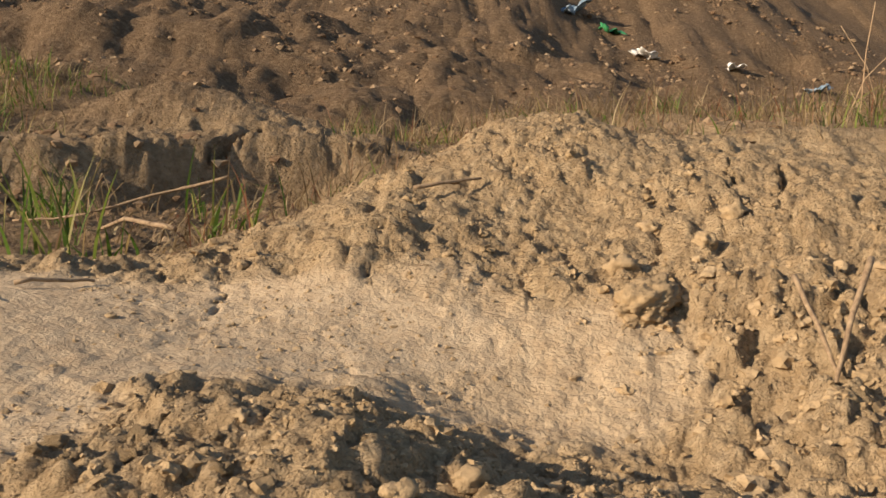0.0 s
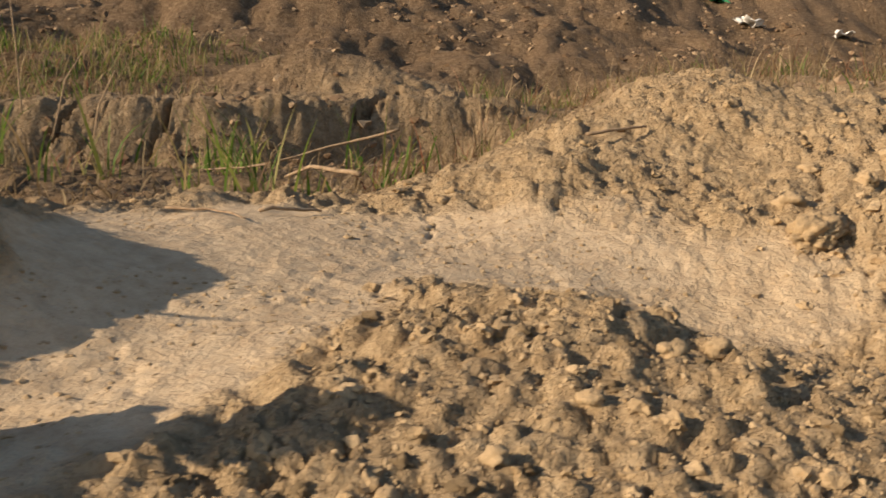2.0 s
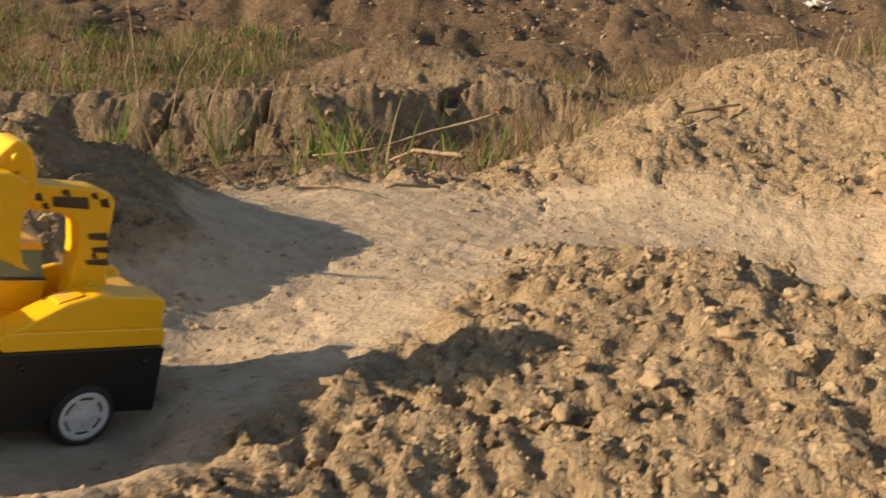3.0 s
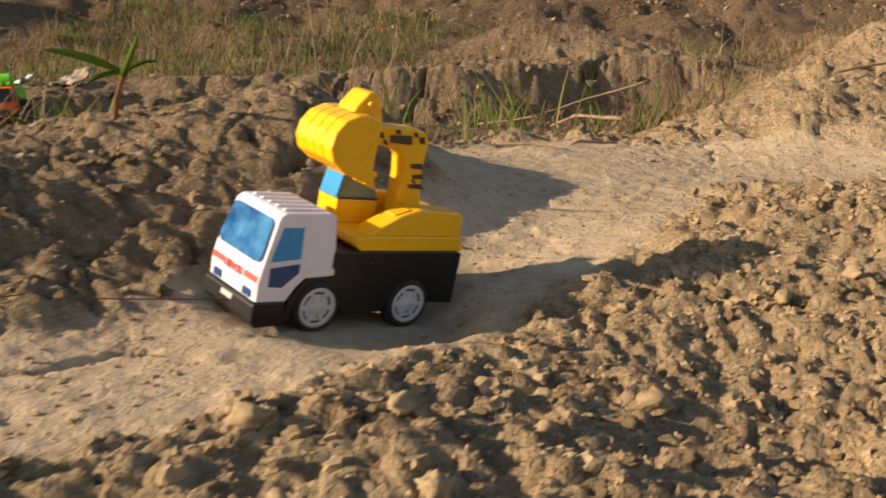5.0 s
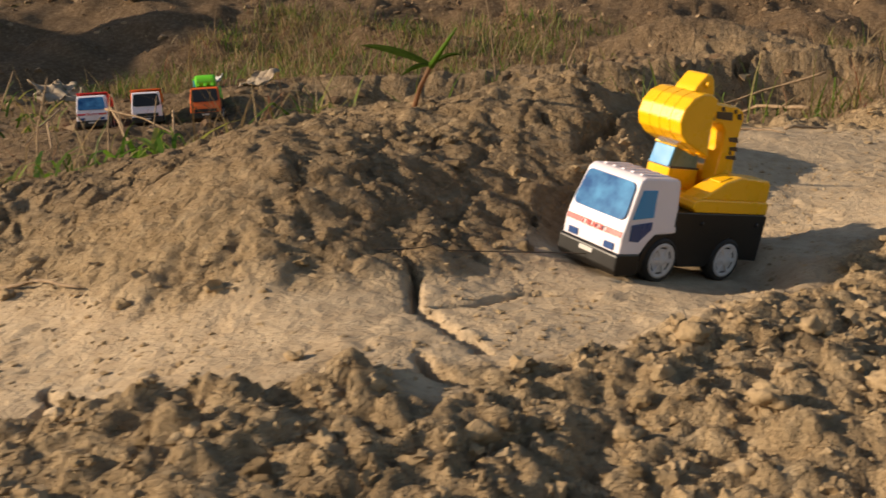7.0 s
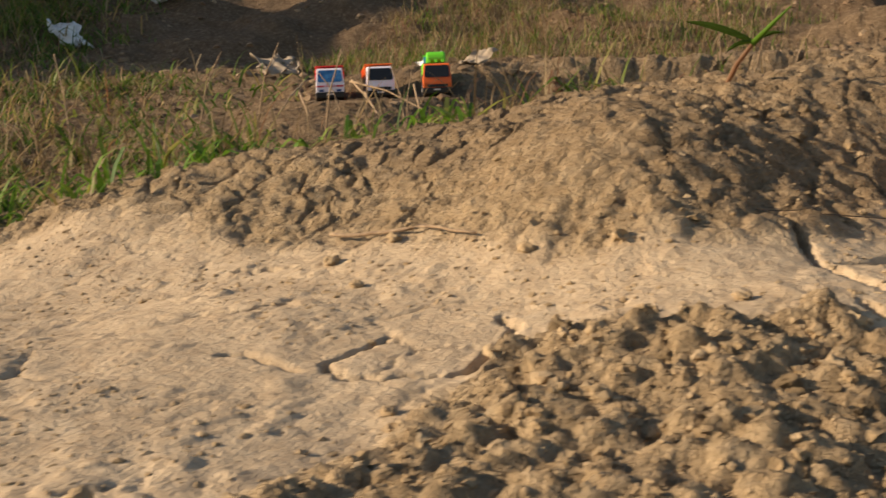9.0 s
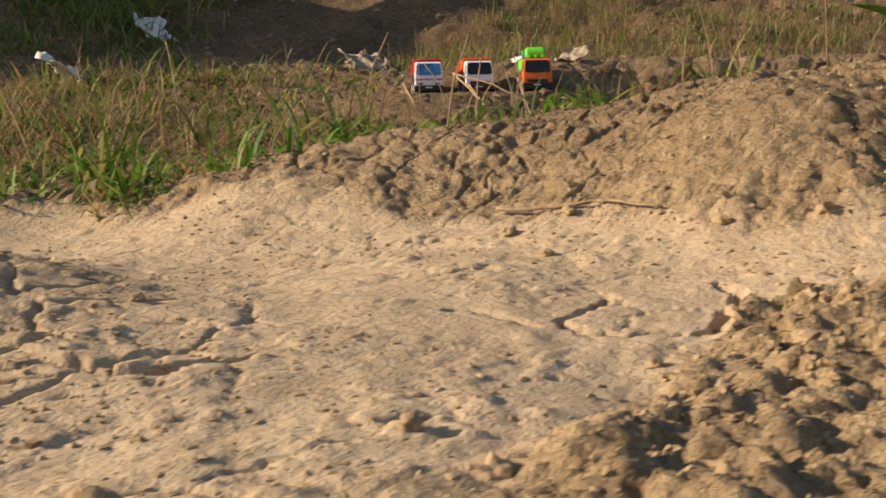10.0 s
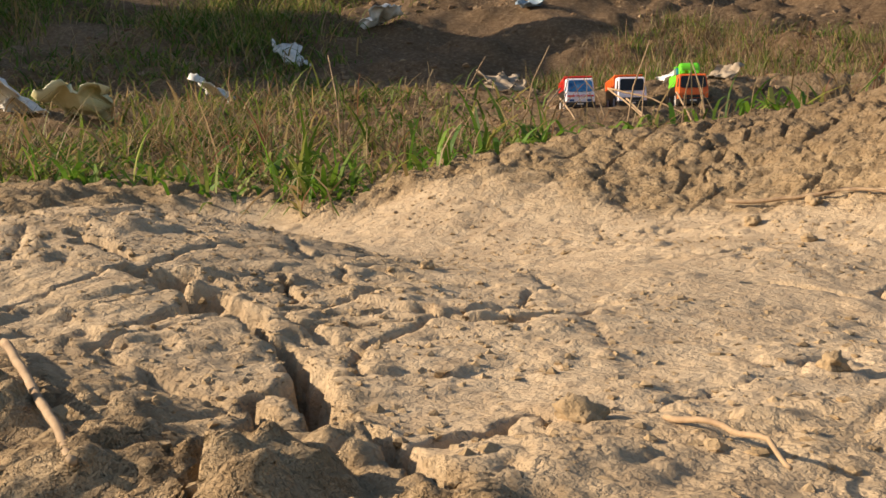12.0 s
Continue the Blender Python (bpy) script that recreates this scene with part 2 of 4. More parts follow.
# the mound and the ditch
SWELLS_MOUND = [(0, 0.9, 0.15, -0.015), (-0.4, 0.9, 0.15, 0.015), (-1.3, 0.9, 0.5, -0.028), (-1.9, 0.9, 0.5, 0.016),
    (-0.52, 1.08, 0.2, 0.032), (0.2, 1.2, 0.2, -0.025), (0.8, 1.2, 0.5, 0.105), (0.1, 1.2, 0.15, -0.015),
    (-0.1, 1.2, 0.15, 0.02), (-0.1, 1.3, 0.15, 0.018), (0.2, 1.3, 0.15, -0.016), (0.2, 1.5, 0.5, 0.164),
    (1.1, 1.5, 0.5, 0.009), (-1.9, 1.5, 0.5, 0.07), (-1, 1.5, 0.5, -0.026), (0.08, 1.68, 0.2, 0.008),
    (0.08, 1.68, 0.3, 0.045), (0.8, 1.8, 0.5, 0.069), (-2.2, 1.8, 0.5, -0.023)]
# the terrace behind the ditch
SWELLS_DITCH = [(-1.68, 1.85, 0.12, -0.051), (-1.32, 1.87, 0.45, 0.198), (-0.22, 1.92, 0.28, -0.09), (0.57, 2.14, 0.45, 0.135),
    (-0.82, 2.36, 0.12, 0.17), (-0.53, 2.5, 0.12, -0.018), (-0.22, 2.6, 0.28, 0.082)]

# the packed wheel track: x, y, half width
TRACK = [(0.02, 0.98, 0.06), (-0.20, 0.95, 0.14), (-0.42, 0.86, 0.20), (-0.44, 0.58, 0.13), (-0.56, 0.22, 0.10), (-0.66, 0.0, 0.12), (-0.90, -0.18, 0.13), (-1.14, -0.20, 0.22), (-1.12, -0.48, 0.17), (-1.05, -0.70, 0.10)]
# smoother worn ground branching off it
SPUR = [(-1.10, -0.22, 0.18), (-1.30, -0.16, 0.20), (-1.55, -0.12, 0.17), (-1.85, -0.14, 0.14)]
PASS = [(-0.20, 0.95, 0.12), (0.0, 0.93, 0.15), (0.14, 0.93, 0.11)]
# cracks in the clay: half width, depth, then x, y along each
CRACKS_CRUST_WIDE = [
    (0.0152, 0.026, (-1.421, -0.609), (-1.395, -0.607), (-1.358, -0.617), (-1.329, -0.630), (-1.307, -0.631), (-1.288, -0.638)),
    (0.0077, 0.023, (-1.307, -0.631), (-1.272, -0.657)),
    (0.0069, 0.021, (-1.358, -0.543), (-1.315, -0.575)),
    (0.0051, 0.015, (-1.304, -0.602), (-1.276, -0.587), (-1.253, -0.577), (-1.224, -0.575), (-1.201, -0.571), (-1.181, -0.552)),
    (0.0094, 0.026, (-1.235, -0.669), (-1.198, -0.703), (-1.167, -0.733), (-1.141, -0.748)),
    (0.0102, 0.026, (-1.164, -0.797), (-1.128, -0.833))]
CRACKS_CRUST_FINE = [
    (0.0051, 0.015, (-1.281, -0.628), (-1.246, -0.606), (-1.225, -0.594)),
    (0.0056, 0.017, (-1.141, -0.748), (-1.110, -0.763), (-1.086, -0.780), (-1.072, -0.793)),
    (0.0051, 0.015, (-1.107, -0.761), (-1.101, -0.745), (-1.094, -0.730), (-1.102, -0.696)),
    (0.0051, 0.015, (-1.339, -0.641), (-1.327, -0.675), (-1.326, -0.692)),
    (0.0072, 0.022, (-1.199, -0.728), (-1.169, -0.772), (-1.162, -0.796), (-1.145, -0.815)),
    (0.0051, 0.015, (-1.518, -0.579), (-1.468, -0.594), (-1.435, -0.597)),
    (0.0051, 0.015, (-1.228, -0.675), (-1.244, -0.661), (-1.268, -0.661))]
CRACKS_TRACK = [
    (0.0032, 0.009, (-1.236, -0.214), (-1.188, -0.200), (-1.168, -0.151)),
    (0.0043, 0.013, (-1.135, -0.315), (-1.109, -0.301), (-1.086, -0.311), (-1.061, -0.317)),
    (0.0043, 0.013, (-1.044, -0.296), (-1.022, -0.308), (-0.991, -0.304), (-0.957, -0.284)),
    (0.0051, 0.015, (-0.973, -0.150), (-0.948, -0.169), (-0.945, -0.220), (-0.945, -0.248), (-0.957, -0.284)),
    (0.0032, 0.009, (-1.043, -0.299), (-1.042, -0.245), (-1.044, -0.200)),
    (0.0060, 0.016, (-1.266, -0.573), (-1.232, -0.562), (-1.202, -0.557), (-1.183, -0.542), (-1.173, -0.511), (-1.159, -0.483)),
    (0.0033, 0.010, (-1.531, -0.359), (-1.729, -0.158), (-1.651, -0.146), (-1.624, -0.104)),
    (0.0032, 0.009, (-1.316, -0.038), (-1.280, -0.028), (-1.239, -0.017))]
CRACKS_BEND = [
    (0.0055, 0.020, (-0.775, 0.092), (-0.757, 0.062), (-0.741, 0.020), (-0.717, -0.014), (-0.687, -0.041), (-0.657, -0.077)),
    (0.0046, 0.016, (-0.732, 0.004), (-0.698, 0.028), (-0.682, 0.061), (-0.662, 0.087), (-0.651, 0.097)),
    (0.0082, 0.028, (-0.697, -0.094), (-0.676, -0.120), (-0.658, -0.130)),
    (0.0037, 0.013, (-0.893, -0.139), (-0.869, -0.134), (-0.869, -0.116)),
    (0.0055, 0.020, (-0.592, 0.151), (-0.561, 0.171), (-0.511, 0.210))]
CRACKS_BANK = [
    (0.0074, 0.027, (-0.719, 0.287), (-0.706, 0.281), (-0.693, 0.255)),
    (0.0086, 0.028, (-0.733, 0.459), (-0.716, 0.442), (-0.705, 0.438)),
    (0.0099, 0.028, (-0.682, 0.419), (-0.671, 0.444), (-0.662, 0.483), (-0.648, 0.511)),
    (0.0062, 0.022, (-0.841, 0.380), (-0.827, 0.336)),
    (0.0099, 0.028, (-0.667, 0.456), (-0.651, 0.481), (-0.652, 0.513)),
    (0.0099, 0.028, (-0.625, 0.530), (-0.605, 0.529), (-0.582, 0.549))]
CRACKS_MOUND = [
    (0.0140, 0.028, (0.487, 1.406), (0.440, 1.234)),
    (0.0070, 0.025, (0.422, 1.435), (0.383, 1.283)),
    (0.0056, 0.020, (-0.084, 1.095), (-0.089, 1.072)),
    (0.0195, 0.028, (0.365, 0.965), (0.388, 0.967), (0.412, 0.968)),
    (0.0026, 0.006, (-0.270, 1.132), (-0.240, 1.027), (-0.241, 0.898)),
    (0.0026, 0.006, (-0.231, 0.946), (-0.187, 0.991))]
CRACKS_TERRACE = [
    (0.010, 0.090, (-0.575, 2.370), (-0.540, 2.450), (-0.515, 2.520), (-0.480, 2.590)),
    (0.009, 0.070, (-1.020, 1.990), (-0.985, 2.080), (-0.960, 2.170)),
    (0.009, 0.070, (-1.220, 1.900), (-1.190, 1.990), (-1.165, 2.080))]
CRACKS = CRACKS_CRUST_WIDE + CRACKS_CRUST_FINE + CRACKS_TRACK + CRACKS_BEND + CRACKS_BANK + CRACKS_MOUND + CRACKS_TERRACE


def broad(x, y):
    s = -0.5 * x + 0.87 * y
    z = 0.05 + 0.072 * soft(s - 0.45, 4) + 0.17 * soft(s - 2.2, 4) + 0.28 * soft(s - 4.3, 2) - 0.38 * soft(s - 12.0, 1)
    # unseen ridge added off to the left, only to shade the slope
    z = z + 2.35 * np.exp(-((x + 7.6) / 1.1) ** 2) * smooth(y, -1.3, -0.3) * (1 - smooth(y, 0.5, 1.3))
    for sx, sy, r, h in SWELLS_CRUST + SWELLS_TRACK + SWELLS_BANK + SWELLS_MOUND + SWELLS_DITCH:
        z = z + h * np.exp(-((x - sx) ** 2 + (y - sy) ** 2) / r ** 2)
    z = z - 0.04 * smooth(x, 0.15, 0.42) * smooth(y, 1.12, 1.5) * (1 - smooth(y, 2.0, 2.3))
    shelf = smooth(x, -0.05, 0.20) * smooth(y, 1.75, 2.05) * (1 - smooth(y, 2.9, 3.7)) * (1 - smooth(x, 2.6, 3.4))
    return np.where(shelf > 0, z + shelf * np.maximum(0.335 + 0.05 * (y - 2.1) - z, -0.03), z)


# levelled spots: x, y, radius, height, slope along x and y
PADS = [(-1.93, 1.36, 0.24, 0.250, 0.0, 0.0), (-0.573, 0.270, 0.115, 0.0615, -0.274, 0.02)]
# the cut edge of the terrace: x, y along its foot
TERRACE = [(-2.2, 1.55), (-1.55, 1.85), (-1.08, 2.08), (-0.80, 2.20), (-0.53, 2.47), (-0.05, 2.68)]


def terrace_side(x, y):
    """Signed distance to the terrace's edge, positive on its top."""
    edge = np.interp(x, [p[0] for p in TERRACE], [p[1] for p in TERRACE])
    return (y - edge) * 0.85


def crust(x, y):
    """The pale cracked crust beside the end of the track."""
    return smooth(-x, 1.10, 1.20) * smooth(-y, 0.30, 0.42) * (1 - smooth(-x, 1.9, 2.2)) * smooth(y, -0.82, -0.70)


# where the packed clay ends in loose crumbled soil: x, y along the edge
HEAP_EDGE = [(-1.14, -0.95), (-1.10, -0.74), (-1.04, -0.66), (-0.98, -0.57), (-0.945, -0.42), (-0.93, -0.22), (-0.85, -0.15), (-0.70, -0.14), (-0.60, -0.08), (-0.53, 0.04),
    (-0.46, 0.13), (-0.40, 0.27), (-0.33, 0.34), (-0.28, 0.46), (-0.20, 0.63), (-0.09, 0.79), (0.0, 0.82), (0.10, 0.76), (0.20, 0.78)]


def near_heaps(x, y):
    """The crumbled heaps on the outer side of the track."""
    edge = np.interp(x, [p[0] for p in HEAP_EDGE], [p[1] for p in HEAP_EDGE]) + 0.07 * fbm(x * 11, y * 11, 3, 45)
    return smooth(edge - y, -0.012, 0.035) * (0.30 + 0.70 * smooth(x, -0.98, -0.90)) * smooth(x, -1.13, -1.06) * (1 - smooth(x, 0.15, 0.22))


# the foot of the bank on the inner side of the track: y, x along it
BANK_FOOT = [(0.0, -0.97), (0.06, -0.85), (0.10, -0.775), (0.14, -0.70), (0.25, -0.685), (0.37, -0.645), (0.41, -0.605), (0.50, -0.55), (0.58, -0.53), (0.68, -0.59), (0.74, -0.75), (0.80, -1.2)]


def on_bank(x, y):
    foot = np.interp(y, [p[0] for p in BANK_FOOT], [p[1] for p in BANK_FOOT]) + 0.05 * fbm(x * 12, y * 12, 3, 47)
    return smooth(foot - x, -0.012, 0.03) * smooth(y, -0.02, 0.05) * (1 - smooth(y, 0.72, 0.80)) * smooth(x, -1.2, -1.05)


def masks(x, y):
    wob = 0.35 * fbm(x * 9, y * 9, 3, 40)
    packed = np.maximum(1 - smooth(np.minimum(line_distance(x, y, TRACK), line_distance(x, y, SPUR)) + wob, 0.80, 1.30), np.maximum(0.75 * crust(x, y), 0.75 * (1 - smooth(line_distance(x, y, PASS) + wob, 0.75, 1.35))))
    packed = packed * (1 - near_heaps(x, y)) * (1 - on_bank(x, y))
    s = -0.5 * x + 0.87 * y
    wild = smooth(s + 0.25 * fbm(x * 3, y * 3, 3, 50), 1.15, 1.55) * (1 - 0.9 * smooth(x + 0.25 * fbm(x * 4, y * 4, 2, 55), -0.25, -0.05) * (1 - smooth(y, 1.75, 2.1)))
    return packed, wild


def height(x, y):
    packed, wild = masks(x, y)
    core = smooth(x, -2.6, -2.0) * (1 - smooth(x, 0.7, 1.1)) * smooth(y, -1.25, -1.0)
    plates = crust(x, y)
    loose = (1 - packed) * (1 - wild) * core * (1 - 0.7 * plates)
    bank = smooth(-x, 0.58, 0.70) * smooth(y, 0.0, 0.10)
    z = broad(x, y) + (1 - core) * 0.05 * fbm(x * 1.3, y * 1.3, 3, 240)
    wx, wy = x + 0.010 * fbm(x * 45, y * 45, 3, 60), y + 0.010 * fbm(x * 45, y * 45, 3, 70)
    patch = smooth(fbm(x * 7, y * 7, 3, 80), -0.22, 0.22)
    pit = smooth(x, 0.17, 0.30) * (1 - smooth(y, 0.98, 1.15)) * (1 - smooth(x, 0.8, 1.1)) * smooth(y, 0.3, 0.5)
    heap = near_heaps(x, y) * core * (1 - plates)
    rough = fbm(x * 16, y * 16, 4, 1, 0.6)
    crumbs = np.maximum(0.017 * lumps(wx, wy, 0.023, 10), 0.0125 * lumps(wx + 5, wy + 2, 0.0165, 14))
    z = z + loose * (0.010 * lumps(wx, wy, 0.060, 12) * smooth(fbm(x * 4, y * 4, 2, 85), -0.25, 0.15) + (0.014 - 0.006 * bank - 0.006 * heap) * billow(x * 17, y * (17 + 9 * bank), 4, 170))
    z = z + plates * (0.0012 * billow(x * 55, y * 55, 2, 185) + 0.0034 * smooth(fbm(x * 9, y * 9, 4, 186, 0.6), -0.03, 0.03) + 0.0020 * smooth(fbm(x * 17, y * 17, 4, 187, 0.6), 0.02, 0.08))
    z = z + np.maximum(loose, 0.30 * plates) * 0.011 * rough
    z = z + loose * (1 - 0.9 * plates) * (1 - 0.50 * bank) * np.maximum(heap, 0.22 + 0.60 * patch) * (crumbs + 0.004 * lumps(wx + 3, wy, 0.0115, 20))
    z = z + pit * (0.030 * lumps(wx, wy, 0.055, 16) + 0.016 * lumps(wx, wy, 0.026, 18) - 0.02)
    z = z + packed * (0.0042 * fbm(x * 14, y * 14, 3, 5, 0.5) + (1 - plates) * (0.0045 * lumps(wx, wy, 0.019, 30) * smooth(vnoise(x * 22, y * 22, 33), 0.45, 0.75) + 0.0016 * billow(x * 38, y * 38, 2, 35)))
    far = smooth(y - 0.5 * x, 3.2, 4.5)
    near = 1 - smooth(y, 2.1, 2.7)
    slope = (0.030 + 0.055 * smooth(-0.5 * x + 0.87 * y, 2.6, 3.3)) * fbm(x * 2.6, y * 2.6, 3, 90, 0.55)
    z = z + wild * (slope + near * (0.018 * lumps(wx, wy, 0.07, 95) * patch + 0.012 * billow(x * 12, y * 12, 4, 190)) + (1 - near) * 0.045 * billow(x * 3.4, y * 3.4, 3, 200)) + far * 0.18 * fbm(x * 0.9, y * 0.9, 3, 130)
    side = terrace_side(x + 0.03 * fbm(x * 7, y * 7, 3, 140), y + 0.05 * fbm(x * 3.2, y * 3.2, 3, 150))
    bench = 0.165 + 0.172 * smooth(side, -0.13, 0.02) + 0.04 * smooth(side, 0.2, 0.7)
    k = smooth(side, -0.60, -0.25) * (1 - smooth(side, 0.25, 0.70)) * (1 - smooth(x, -0.35, -0.02)) * smooth(x, -1.9, -1.5)
    z = z * (1 - k) + k * (bench + 0.018 * rough + 0.014 * lumps(wx, wy, 0.06, 98))
    z = z + 0.15 * np.exp(-((x + 0.74) / 0.32) ** 2 - ((y - 2.78) / 0.17) ** 2) + 0.10 * np.exp(-((x + 1.6) / 0.4) ** 2 - ((y - 2.6) / 0.2) ** 2)
    joint = 1 - smooth(cells(wx, wy, 0.11, 100), 0.0, 0.06)
    z = z - loose * bank * 0.009 * (1 - smooth(cells(wx, wy, 0.075, 102), 0.0, 0.10)) * smooth(vnoise(x * 6, y * 6, 104), 0.35, 0.6)
    z = z - (loose * 0.008 * smooth(vnoise(x * 4, y * 4, 103), 0.5, 0.65) + 0.006 * plates) * joint
    z = z - wild * (1 - far) * 0.012 * (1 - smooth(cells(wx, wy, 0.24, 105), 0.0, 0.05)) * smooth(-np.abs(side + 0.02), -0.12, -0.02)
    web = 1 - smooth(cells(wx, wy, 0.17, 107), 0.0, 0.022)
    z = z - packed * 0.0045 * web * smooth(vnoise(x * 5, y * 5, 108), 0.42, 0.6)
    for px, py, pr, pz, sx, sy in PADS:
        k = 1 - smooth(np.hypot(x - px, y - py), pr * 0.7, pr * 1.25)
        z = z * (1 - k) + k * (pz + sx * (x - px) + sy * (y - py) + 0.003 * rough)
    jx, jy = x + 0.012 * fbm(x * 45, y * 45, 3, 110), y + 0.012 * fbm(x * 45, y * 45, 3, 120)
    for wide, depth, *line in CRACKS:
        last = len(line) - 1
        path = [(px, py, wide * (0.45 if i in (0, last) else 1.0)) for i, (px, py) in enumerate(line)]
        z = z - 1.4 * depth * (1 - smooth(line_distance(jx, jy, path), 0.30, 1.15))
    return z


def ground_z(x, y):
    return float(height(np.array([float(x)]), np.array([float(y)]))[0])


def spread(lo, hi, step, below, above, fine, reach=60.0):
    """Grid lines: even from lo to hi, then ever wider out to reach."""
    mid, v = [], lo
    while v < hi:
        mid.append(v)
        v += step * 0.62 if fine[0] < v < fine[1] else step
    hi = v
    up, s, v = [], step, hi
    while v < reach:
        up.append(v)
        s = s * (1 + above) if v < hi + 4 else s * 1.15
        v += s
    down, s, v = [], step, lo - step
    while v > -reach:
        down.append(v)
        s = s * (1 + below) if v > lo - 4 else s * 1.15
        v -= s
    return np.array(down[::-1] + mid + up)


def build_ground():
    gx = spread(-1.75, 0.42, 0.0042, 0.016, 0.018, (-1.45, -0.95))
    gy = spread(-0.90, 1.20, 0.0042, 0.05, 0.012, (-0.82, -0.45))
    x, y = np.meshgrid(gx, gy)
    x, y = x.ravel(), y.ravel()
    z = height(x, y)
    nx, ny = len(gx), len(gy)
    me = bpy.data.meshes.new("ground")
    me.vertices.add(nx * ny)
    me.vertices.foreach_set("co", np.stack([x, y, z], 1).ravel().astype(np.float32))
    a = (np.arange(ny - 1)[:, None] * nx + np.arange(nx - 1)[None]).ravel()
    quads = np.stack([a, a + 1, a + nx + 1, a + nx], 1)
    me.loops.add(quads.size)
    me.loops.foreach_set("vertex_index", quads.ravel().astype(np.int32))
    me.polygons.add(len(quads))
    me.polygons.foreach_set("loop_start", (np.arange(len(quads)) * 4).astype(np.int32))
    me.polygons.foreach_set("use_smooth", np.ones(len(quads), bool))
    me.update(calc_edges=True)
    packed, wild = masks(x, y)
    west = smooth(-x, -0.3, 0.6)
    wild = wild * (0.40 + 0.40 * west + (0.60 - 0.40 * west) * smooth(-0.5 * x + 0.87 * y + 0.3 * fbm(x * 2, y * 2, 3, 230), 2.5, 3.3))
    wild = wild * (1 - 0.45 * (1 - smooth(np.abs(terrace_side(x, y) - 0.08), 0.12, 0.30)) * (1 - smooth(x, -0.2, 0.1)))
    # the bank's soil is browner, with some of its shade mixed into that colour
    wild = np.maximum(wild, 0.38 * (1 - packed) * smooth(-x, 0.55, 0.68) * smooth(y + 0.35 * x, -0.30, -0.15))
    wild = np.maximum(wild, 0.8 * smooth(-x, 1.45, 1.9) * smooth(y, 0.1, 0.35))
    for name, values in (("packed", packed), ("wild", wild)):
        me.attributes.new(name, 'FLOAT', 'POINT').data.foreach_set("value", values.astype(np.float32))
    me.materials.append(SOIL)
    return tagged(new("ground", me), "cracked dry tan clay ground with loose clods and a packed wheel track", "ground", kind="structure")


build_ground()


# ---- parts ----
def part(name, bm, material, parent=None, label=""):
    me = bpy.data.meshes.new(name)
    bm.to_mesh(me)
    bm.free()
    me.materials.append(material)
    ob = new(name, me)
    ob.parent = parent
    return tagged(ob, label)


def thing(name, m, label, category, group="", kind=""):
    ob = new(name)
    ob.empty_display_size = 0.02
    ob.matrix_world = m
    return tagged(ob, label, category, group, kind)


def prism(profile, y0, y1, bevel=0.0015, taper=None, bm=None):
    """A side outline (x, z) drawn across from y0 to y1, its edges rounded; taper(x, z): how much of the width is left there."""
    own = bm is None
    b = bmesh.new()
    mid = (y0 + y1) / 2
    rings = []
    for y in (y0, y1):
        rings.append([b.verts.new((x, mid + (y - mid) * (taper(x, z) if taper else 1), z)) for x, z in profile])
    b.faces.new(rings[0])
    b.faces.new(rings[1][::-1])
    n = len(profile)
    for i in range(n):
        b.faces.new((rings[0][i], rings[1][i], rings[1][(i + 1) % n], rings[0][(i + 1) % n]))
    bmesh.ops.recalc_face_normals(b, faces=b.faces)
    if bevel:
        bmesh.ops.bevel(b, geom=b.edges[:], offset=bevel, segments=2, profile=0.5, affect='EDGES', clamp_overlap=True)
    if own:
        return b
    me = bpy.data.meshes.new("tmp")
    b.to_mesh(me)
    b.free()
    bm.from_mesh(me)
    bpy.data.meshes.remove(me)
    return bm


def rounded_pane(foot, head, low, high, corner, thick):
    """A leaning pane with round corners from foot to head (x, z), half widths low and high."""
    b = bmesh.new()
    lean = Vector((head[0] - foot[0], 0, head[1] - foot[1]))
    tall, up = lean.length, lean.normalized()
    out = Vector((up.z, 0, -up.x))
    ring = []
    for sy, sv, a0 in ((1, 0, -90), (1, 1, 0), (-1, 1, 90), (-1, 0, 180)):
        wide = high if sv else low
        for i in range(6):
            a = radians(a0 + 18 * i)
            y = sy * (wide - corner) + corner * math.cos(a)
            v = (tall - corner if sv else corner) + corner * math.sin(a)
            ring.append(Vector((foot[0], y, foot[1])) + up * v)
    back = [b.verts.new(p - out * 0.0004) for p in ring]
    front = [b.verts.new(p + out * thick) for p in ring]
    b.faces.new(front)
    b.faces.new(back[::-1])
    for i in range(len(ring)):
        j = (i + 1) % len(ring)
        b.faces.new((back[i], back[j], front[j], front[i]))
    bmesh.ops.recalc_face_normals(b, faces=b.faces)
    return b


def scaled(bm, s):
    bmesh.ops.scale(bm, vec=(s, s, s), verts=bm.verts)
    return bm


def lathe(profile, segments=28, y=0.0):
    """A turned shape about the y axis from (radius, y) pairs."""
    b = bmesh.new()
    rings = []
    for r, v in profile:
        rings.append([b.verts.new((r * math.cos(2 * math.pi * i / segments), y + v, r * math.sin(2 * math.pi * i / segments))) for i in range(segments)])
    for a, c in zip(rings, rings[1:]):
        for i in range(segments):
            b.faces.new((a[i], a[(i + 1) % segments], c[(i + 1) % segments], c[i]))
    b.faces.new(rings[0])
    b.faces.new(rings[-1][::-1])
    bmesh.ops.recalc_face_normals(b, faces=b.faces)
    for f in b.faces:
        f.smooth = len(f.verts) == 4
    return b


